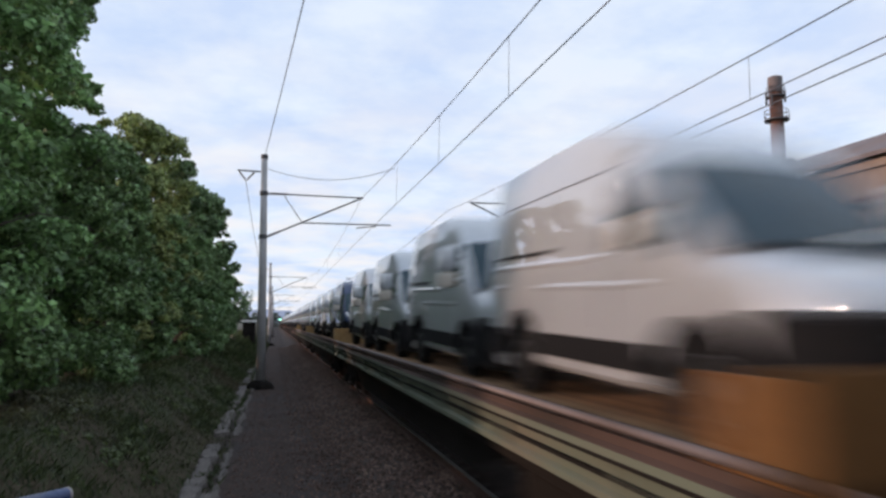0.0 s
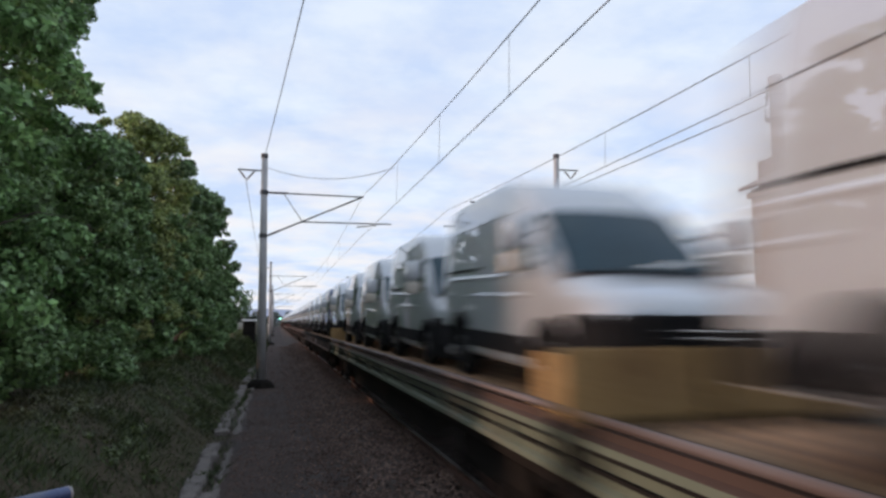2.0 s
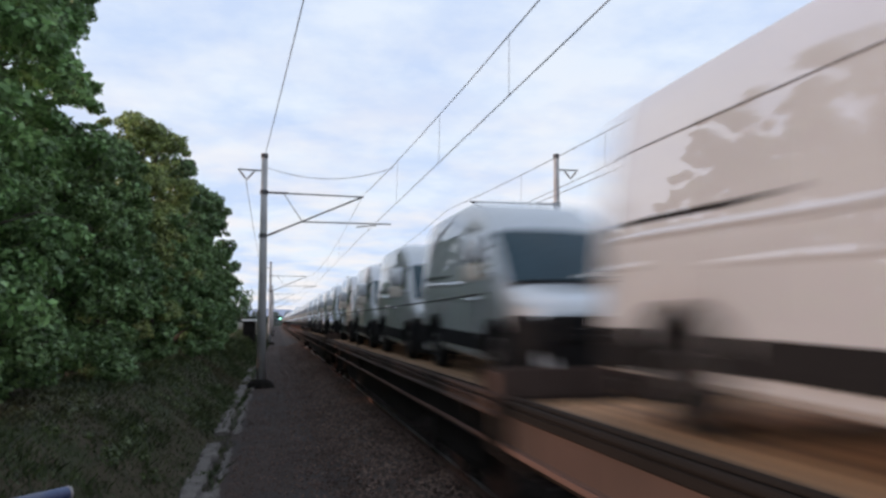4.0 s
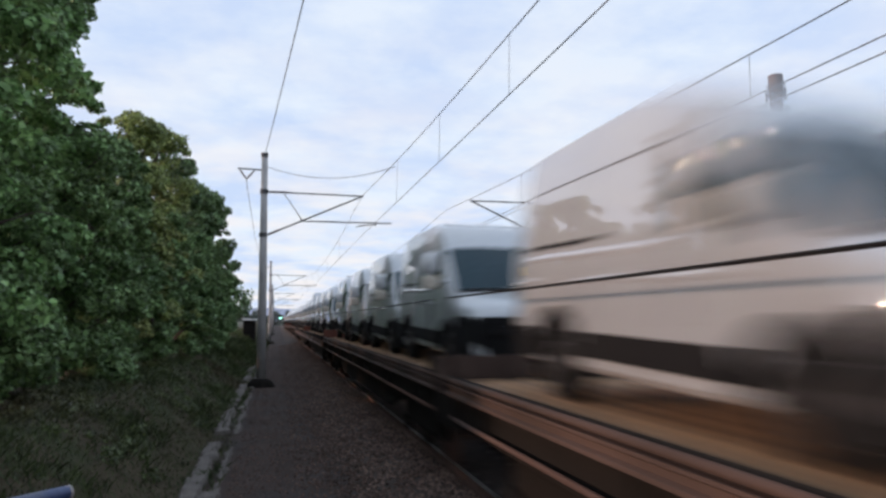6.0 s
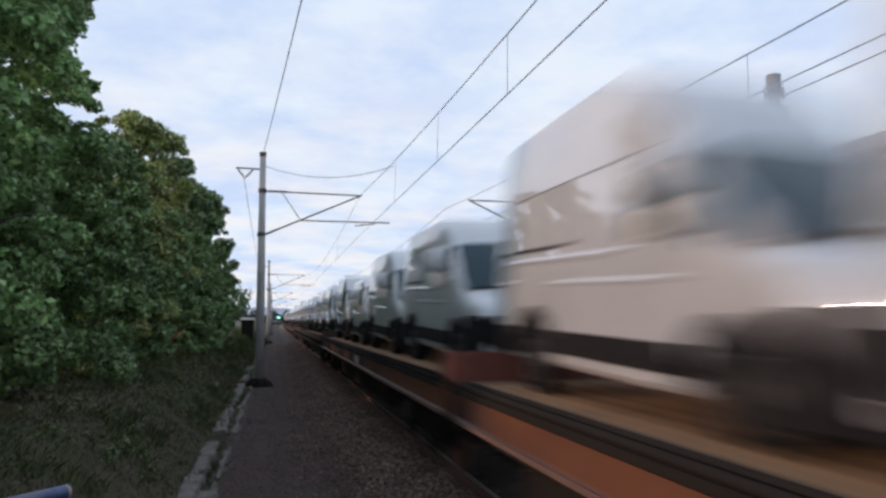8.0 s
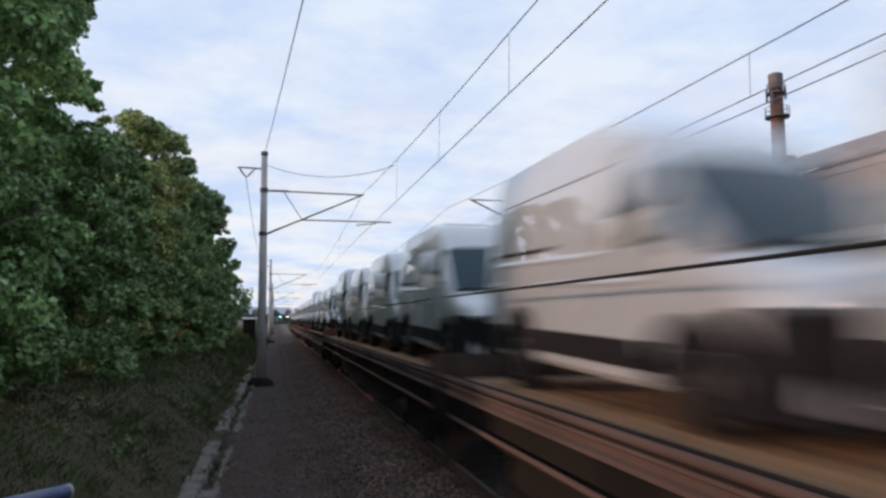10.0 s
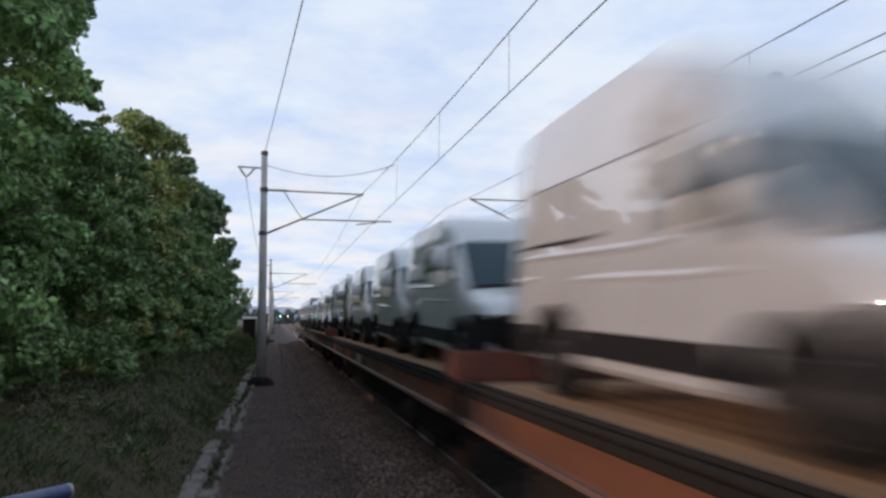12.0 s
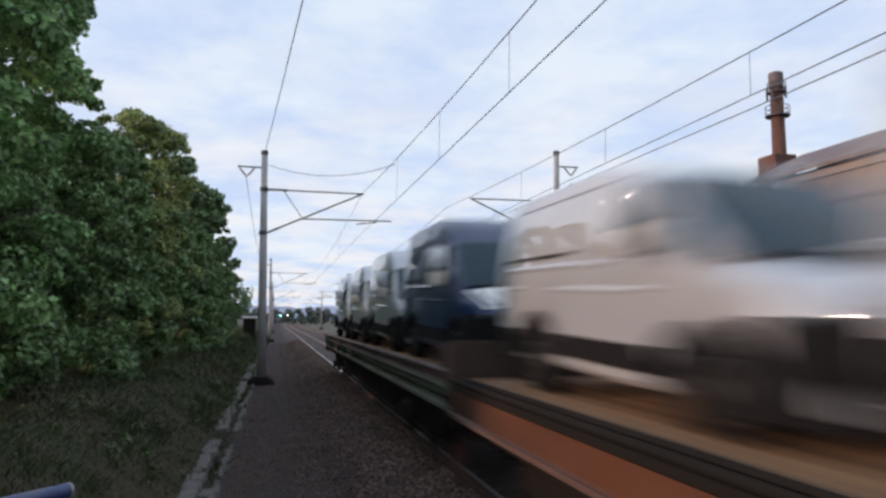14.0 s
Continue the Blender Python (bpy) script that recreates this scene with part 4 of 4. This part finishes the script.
    for z, o in ((0.20, -0.05), (0.25, 0.0), (0.55, 0.022), (0.80, 0.022), (0.875, 0.004), (0.875, -0.03)):
        edge = [(0.53, 0.985), (0.30, 0.955), (0.14, 0.89), (0.03, 0.76), (-0.045, 0.45), (-0.06, 0.0)]
        pts = [(-(w + o), y - NOSE - o) for y, w in edge] + [(w + o, y - NOSE - o) for y, w in edge[-2::-1]]
        rings.append([(x, y, z) for x, y in pts] + [(0.5, 0.53 - NOSE, z), (-0.5, 0.53 - NOSE, z)])
    loft(b2, rings)
    bmesh.ops.recalc_face_normals(b2, faces=b2.faces)
    part("bumper", b2, M["black"], v, "black plastic wrap-around front bumper")
    for side in (-1, 1):
        for ax in AX:
            b2 = bmesh.new()
            arc = []
            for j in range(13):
                a = math.pi * j / 12
                arc.append([(side * (1.0 + d), ax - NOSE + r2 * math.cos(a), 0.335 + r2 * 1.04 * math.sin(a)) for d, r2 in ((-0.12, 0.40), (0.036, 0.415), (0.036, 0.475), (-0.05, 0.485))])
            loft(b2, arc)
            bmesh.ops.recalc_face_normals(b2, faces=b2.faces)
            part("arch_trim", b2, M["black"], v, "black wheel arch lining")
    grille = part("grille", boxes((-0.66, 0.66, -0.095 - NOSE, 0.10 - NOSE, 0.60, 0.875), bevel=0.03), M["black"], v)
    for z in (0.67, 0.735):
        part("grille_bar", boxes((-0.44, 0.44, -0.108 - NOSE, -0.09 - NOSE, z, z + 0.016)), M["chrome"], grille, "bright grille bar")
    part("underbody", boxes((-0.80, 0.80, 0.25 - NOSE, 4.86 - NOSE, 0.27, 0.92), bevel=0.03), M["black"], v)
    part("rear_bumper", boxes((-0.95, 0.95, 4.92 - NOSE, 5.08 - NOSE, 0.38, 0.62), bevel=0.04), M["black"], v)
    for side in (-1, 1):
        b2 = boxes((side * 0.43 - 0.36, side * 0.43 + 0.36, 5.012 - NOSE, 5.035 - NOSE, 1.42, 1.95), bevel=0.006)
        part("rear_window", b2, M["glass"], v)
    if sticker:
        part("sticker", boxes((0.16, 0.34, 1.005 - NOSE, 1.02 - NOSE, 1.50, 1.62)), M["sticker"], v, "yellow paper in the windscreen")
    part("transport_paper", boxes((0.05, 0.65, 0.93 - NOSE - 0.05, 0.95 - NOSE - 0.035, 1.345, 1.385)), M["papers"], v, "white papers behind the windscreen")
    for ax in AX:
        for side in (-1, 1):
            b2 = bmesh.new()
            sec = [(-0.10, 0.22), (-0.105, 0.31), (-0.085, 0.335), (0.085, 0.335), (0.105, 0.31), (0.10, 0.22)]
            n = 22
            loft(b2, [[(side * (0.885 + u), ax - NOSE + rr * math.cos(2 * math.pi * j / n), 0.335 + rr * math.sin(2 * math.pi * j / n)) for j in range(n)] for u, rr in sec], caps=True)
            wheel = part("wheel", b2, M["rubber"], v, "black tyre on a grey steel rim", smooth=True)
            b2 = bmesh.new()
            loft(b2, [[(side * (0.885 + u), ax - NOSE + rr * math.cos(2 * math.pi * j / 16), 0.335 + rr * math.sin(2 * math.pi * j / 16)) for j in range(16)] for u, rr in ((0.09, 0.215), (0.107, 0.21), (0.085, 0.16), (0.10, 0.07), (0.108, 0.03))])
            part("rim", b2, M["rim"], wheel, smooth=True)
    if paint == "blue":
        b2 = bmesh.new()
        loft(b2, [[(x * (0.78 + 0.13 * y), y - NOSE - 0.012, at(y)[2] + 0.014 - 0.05 * abs(x) ** 4) for x in (-1, -0.6, 0, 0.6, 1)] for y in (0.05, 0.22, 0.5, 0.8)], closed=False)
        part("bonnet_film", b2, M["papers"], v, "white protective film on the bonnet", smooth=True)
    # an empty van squats nose-down on its springs
    rake = Matrix.Identity(4)
    rake[2][1], rake[2][3] = RAKE, -RAKE * (2.45 - NOSE)
    for ob in v.children_recursive:
        if ob.name.startswith(("wheel", "rim")):
            hub = sum(q.co.y for q in ob.data.vertices) / len(ob.data.vertices)
            ob.data.transform(Matrix.Translation((0, hub * (STRETCH - 1), 0)))
        else:
            ob.data.transform(Matrix.Diagonal((1, STRETCH, 1, 1)))
            ob.data.transform(rake)
        if low_roof:
            ob.data.transform(Matrix.Diagonal((1, 1, 0.93, 1)))
            for q in ob.data.vertices:
                q.co.y -= 0.42 * min(1.0, max(0.0, (q.co.y - 0.8) / 1.3))
    return v


# ---- wagons ----
def wagon_master(kind, length, label):
    """A flat car-carrier wagon: deck with plank pieces, side beams, flaps, bogies. Origin at rail level under its front end."""
    w = tagged(new("car_carrier_wagon"), label, "railway wagon", group="wagons of the train")
    style = kind
    paint = {"green": "w_green", "drab": "w_green", "tail": "w_green", "cable": "w_brown", "red": "w_red", "rust": "w_brown"}[style]
    flap = {"green": "ochre", "drab": "drab", "tail": "w_brown", "red": "oxide", "cable": "w_brown", "rust": "ochre"}[style]
    kind = {"tail": "green", "drab": "green", "rust": "red"}.get(style, style)
    DZ = 1.52
    end = 0.22
    part("underframe", boxes((-1.25, 1.25, end + 0.1, length - 0.5, 0.88, 1.465), bevel=0.02), M["w_dark"], w)
    # dark girders added to keep light out from under the wagon
    for s in (-1, 1):
        bm = bmesh.new()
        loft(bm, [[(s * 1.0, y, z), (s * 1.1, y, z), (s * 1.1, y, 0.885), (s * 1.0, y, 0.885)] for y, z in ((4.6, 0.80), (6.2, 0.42), (length - 6.2, 0.42), (length - 4.6, 0.80))])
        bmesh.ops.recalc_face_normals(bm, faces=bm.faces)
        part("belly_girder", bm, M["w_dark"], w, "deep dark fish-belly girder, added to shade the space below")
    plank = boxes((-1.33, 1.33, 0.004, 0.276, -0.05, 0.0), bevel=0.006)
    me = bpy.data.meshes.new("plank")
    plank.to_mesh(me)
    plank.free()
    n = int((length - 0.6) / 0.28)
    for k in range(n):
        part_of("plank", me, M["deck_wood"], w, where=pose(0, end + 0.05 + 0.28 * k, DZ - 0.006 * (k % 3 == 1)))
    for s in (-1, 1):
        sec = {"green": [(1.30, 1.08), (1.44, 1.08), (1.44, 1.13), (1.40, 1.16), (1.40, 1.33), (1.47, 1.36), (1.47, 1.44), (1.42, 1.47), (1.42, 1.53), (1.36, 1.53), (1.36, 1.30), (1.30, 1.28)],
               "red": [(1.30, 1.08), (1.48, 1.08), (1.48, 1.11), (1.45, 1.13), (1.45, 1.38), (1.48, 1.40), (1.48, 1.46), (1.36, 1.49), (1.36, 1.30), (1.30, 1.28)],
               "cable": [(1.36, 1.33), (1.48, 1.33), (1.48, 1.36), (1.44, 1.38), (1.44, 1.43), (1.48, 1.45), (1.48, 1.475), (1.36, 1.475)]}[kind]
        bm = bmesh.new()
        loft(bm, [[(s * x, y, z) for x, z in sec] for y in (end, length - 0.35)])
        bmesh.ops.recalc_face_normals(bm, faces=bm.faces)
        if kind == "green":
            for f in bm.faces:
                f.material_index = 1 if f.calc_center_median().z > 1.45 else 0
        if kind == "red":
            for f in bm.faces:
                f.material_index = 1 if f.calc_center_median().z > 1.385 else 0
        beam = part("side_beam", bm, M[paint], w)
        if kind == "red":
            beam.data.materials.append(M["w_dark"])
            part("lower_flange", boxes((s * 1.47 - 0.04, s * 1.47 + 0.04, end + 0.05, length - 0.4, 1.065, 1.115), bevel=0.008), M["railside"], beam, "rust-worn lower flange")
        if kind == "green":
            beam.data.materials.append(M["w_brown"])
            part("rub_line", boxes((s * 1.474 - 0.006, s * 1.474 + 0.006, end + 0.05, length - 0.4, 1.36, 1.385)), M["w_dark"], beam)
            part("lower_lip", boxes((s * 1.43 - 0.02, s * 1.43 + 0.02, end + 0.05, length - 0.4, 1.235, 1.262)), M["w_dark"], beam)
        rail_z = {"green": 1.595, "red": 1.497, "cable": 1.525}[kind]
        bm = bmesh.new()
        tube(bm, [(s * 1.445, end + 0.02, rail_z), (s * 1.445, length - 0.37, rail_z)], 0.034, 8)
        part("edge_rail", bm, M["edge"] if kind == "green" else M["w_brown"] if kind == "cable" else M["w_dark"], w, "worn pale tubular edge rail" if kind == "green" else "", smooth=True)
        inner_z = {"green": 1.58, "red": 1.525, "cable": 1.53}[kind]
        bm = bmesh.new()
        tube(bm, [(s * 1.365, end + 0.02, inner_z), (s * 1.365, length - 0.37, inner_z)], 0.03, 8)
        part("inner_rail", bm, M["w_dark"], w, smooth=True)
        if kind == "cable":
            # dark sheet stands in for the shaded void of the open frame
            part("web", boxes((s * 1.28 - 0.02, s * 1.28 + 0.02, end + 0.3, length - 0.6, 1.0, 1.34)), M["w_dark"], w)
            bm = bmesh.new()
            tube(bm, [(s * 1.42, end + 0.4, 1.05), (s * 1.42, length - 0.7, 1.05)], 0.028, 8)
            part("truss_rod", bm, M["railside"], w, smooth=True)
            for k in range(7):
                y = 1.2 + (length - 2.8) * k / 6
                part("truss_post", boxes((s * 1.41 - 0.03, s * 1.41 + 0.03, y - 0.04, y + 0.04, 1.04, 1.345)), M["w_dark"], w)
        else:
            for k in range(9):
                y = 1.4 + (length - 3.2) * k / 8
                part("stake_pocket", boxes((s * 1.44 - 0.035, s * 1.44 + 0.035, y - 0.05, y + 0.05, 1.14, 1.34), bevel=0.01), M[paint], beam)
        if kind == "cable":
            for y in (end + 0.25, length * 0.5, length - 0.6):
                bm = bmesh.new()
                tube(bm, [(s * 1.46, y, 1.40), (s * 1.46, y, 2.57)], 0.018, 8)
                part("stanchion", bm, M["w_dark"], w, "thin dark steel stanchion", smooth=True)
            bm = bmesh.new()
            tube(bm, sagging((s * 1.46, end + 0.25, 2.555), (s * 1.46, length - 0.6, 2.555), 0.02, 20), 0.013, 6)
            part("safety_cable", bm, M["black"], w, "taut black safety cable", smooth=True)
        if kind == "red":
            for k in (1, 2):
                y = 4.1 + 5.5 * k
                part("placard", boxes((s * 1.454 - 0.004, s * 1.454 + 0.004, y, y + 0.75, 1.16, 1.35)), M["galv"] if k == 1 else M["edge"], beam, "pale lettered panel, worn")
    # upright drive-over flaps at the end
    hgt = {"green": 0.53, "drab": 0.53, "tail": 0.45, "red": 0.34, "rust": 0.5, "cable": 0.27}[style]
    for x0, x1 in ((-1.40, -0.06), (0.06, 1.40)):
        f = part("end_flap", boxes((x0, x1, end - 0.06, end + 0.0, DZ - 0.05, DZ + hgt), bevel=0.012), M[flap], w, "upright drive-over flap plate")
        for q in (0.2, 0.5, 0.8):
            xx = x0 + q * (x1 - x0)
            part("rib", boxes((xx - 0.025, xx + 0.025, end - 0.09, end - 0.057, DZ, DZ + hgt - 0.05), bevel=0.006), M[flap], f)
        part("flap_side", boxes((x0 if x0 < 0 else x1 - 0.04, x0 + 0.04 if x0 < 0 else x1, end + 0.003, end + 0.42, DZ + 0.003, DZ + hgt - 0.04), bevel=0.008), M[flap], w)
    part("headstock", boxes((-1.4, 1.4, end - 0.05, end + 0.25, 0.88, 1.46), bevel=0.02), M["w_dark"], w)
    part("headstock", boxes((-1.4, 1.4, length - 0.55, length - 0.32, 0.88, 1.46), bevel=0.02), M["w_dark"], w)
    for y0, y1, face in ((-0.30, end - 0.06, -0.30), (length - 0.31, length + 0.02, length + 0.02)):
        for s in (-1, 1):
            bm = bmesh.new()
            tube(bm, [(s * 0.875, y0, 1.06), (s * 0.875, y1, 1.06)], 0.09, 12)
            b = part("buffer", bm, M["w_dark"], w, smooth=True)
            bm = bmesh.new()
            tube(bm, [(s * 0.875, face - 0.02, 1.06), (s * 0.875, face + 0.02, 1.06)], 0.22, 16)
            part("buffer_head", bm, M["railside"], b)
    part("coupling", boxes((-0.05, 0.05, -0.34, 0.2, 0.96, 1.06), bevel=0.02), M["w_dark"], w)
    for by in (3.0, length - 3.2):
        bm = boxes((-1.1, -0.92, by - 1.4, by + 1.4, 0.42, 0.80), (0.92, 1.1, by - 1.4, by + 1.4, 0.42, 0.80), (-1.0, 1.0, by - 0.25, by + 0.25, 0.55, 0.87), bevel=0.03)
        bogie = part("bogie_frame", bm, M["w_dark"], w)
        for yy in (by - 0.9, by + 0.9):
            bm = bmesh.new()
            for s in (-1, 1):
                tube(bm, [(s * 0.69, yy, 0.40), (s * 0.735, yy, 0.40), (s * 0.74, yy, 0.40), (s * 0.82, yy, 0.40)], [0.43, 0.43, 0.40, 0.395], 24)
            tube(bm, [(-0.7, yy, 0.40), (0.7, yy, 0.40)], 0.08, 10)
            part("wheelset", bm, M["railside"], bogie, "steel wheelset")
            for s in (-1, 1):
                part("axle_box", boxes((s * 1.15 - 0.06, s * 1.15 + 0.06, yy - 0.14, yy + 0.14, 0.28, 0.54), bevel=0.03), M["w_dark"], bogie)
    return w


# The train: for each wagon its kind and the places of its vans, measured back along the train in metres.
TRAIN = [
    ("green", (-18.8, -13.2, -7.6, -1.9)),
    ("drab", (5.0, 10.5, 16.2, 21.8)), ("green", (29.1, 34.7, 40.5, 46.2)), ("green", (53.5, 59.1, 64.7, 70.3)),
    ("rust", (76.9, 82.7, 88.5, 94.1)), ("cable", (101.3, 107.1, 112.9, 118.5)), ("cable", (125.1, 130.7, 136.7, 142.5)),
    ("cable", (150.1, 155.6, 161.1, 166.6)), ("red", (173.7, 179.3, 184.7, 190.2)), ("red", (196.6, 202.2, 207.7, 213.2)),
    ("cable", (220.0, 225.6, 231.1, 236.6)), ("cable", (243.3, 248.8, 254.3, 259.8)), ("red", (266.8, 272.2, 277.7, 283.2)),
    ("red", (290.0, 295.4, 301.3, 306.9)), ("red", (313.1, 318.7, 324.3, 329.8)), ("tail", (336.0, 341.7, 347.3, 352.8))]
PAINTS = {29.1: "blue", 82.7: "blue", 336.0: "blue", 306.9: "grey", 313.1: "silver"}
LOW = {329.8, 324.3, 318.7, 207.7, 231.1}
TALL = {190.2, 259.8, 283.2}
CREW = {277.7, 290.0, 318.7}
STICKER = {29.1, 150.1}
SPEED = 23.22
masters = {}
riders = []          # (thing, its place along the train, height)


def place(ob, u, z, tilt=0.0):
    ob.matrix_basis = pose(LC, u, z, tilt)
    riders.append((ob, u, z, tilt))


def build_train():
    words = {"white": "plain white", "blue": "dark blue", "grey": "dark grey metallic", "silver": "silver grey"}
    fronts = [vans[0] - 1.75 for kind, vans in TRAIN] + [TRAIN[-1][1][0] - 1.75 + 23.1]
    for (kind, vans), front, after in zip(TRAIN, fronts, fronts[1:]):
        length = round(after - front - 0.04, 2)
        if kind not in masters:
            masters[kind] = {}
        if length not in masters[kind]:
            ob = wagon_master(kind, length, {"green": "pale green flat car-carrier wagon with ochre end flaps", "drab": "pale green flat car-carrier wagon with rusty brown flaps", "red": "rust-red flat car-carrier wagon with wooden deck", "cable": "dark brown flat car-carrier wagon with a black side cable", "rust": "dark rusty brown flat wagon with ochre end flaps", "tail": "grey-green flat wagon with brown flaps at the tail"}[kind])
            masters[kind][length] = ob
        else:
            ob = copy_thing(masters[kind][length], pose(0, 0, 0))
        place(ob, front, 0.0)
        for j, u in enumerate(vans):
            key = (PAINTS.get(u, "white"), u in LOW, u in CREW, j == 0, u in STICKER, u in TALL)
            if key not in masters:
                roof = "low-roofed" if key[1] else "extra-tall" if key[5] else "high-roofed"
                label = words[key[0]] + " " + roof + (" crew van with windows" if key[2] else " panel van") + (" at the wagon end" if key[3] else " on a flat wagon")
                masters[key] = van_master(key[0], key[1], key[2], label, key[4], key[5])
                ob = masters[key]
            else:
                ob = copy_thing(masters[key], pose(0, 0, 0))
            place(ob, u, 1.525)


build_train()


# ---- the train runs past ----
STEPS = [(0.0, 0.7), (0.5, -0.02), (1.0, 0.37), (1.5, 0.03), (2.0, 0.26), (2.5, -0.37), (3.0, -0.16), (4.2, -0.1), (5.5, -0.46), (6.0, -0.13), (6.5, 0.18), (7.0, 0.4), (7.5, 0.07), (8.0, 0.55), (9.3, 0.45), (10.5, 0.09), (11.0, 0.38), (11.5, 0.53), (12.0, 1.19), (12.5, 0.7), (13.0, 0.9), (13.5, 0.2), (14.0, 0.45)]


def motions():
    for ob, u, z, tilt in riders:
        walk(ob, [(t, pose(LC, u - SPEED * t - extra, z, tilt)) for t, extra in STEPS])


motions()
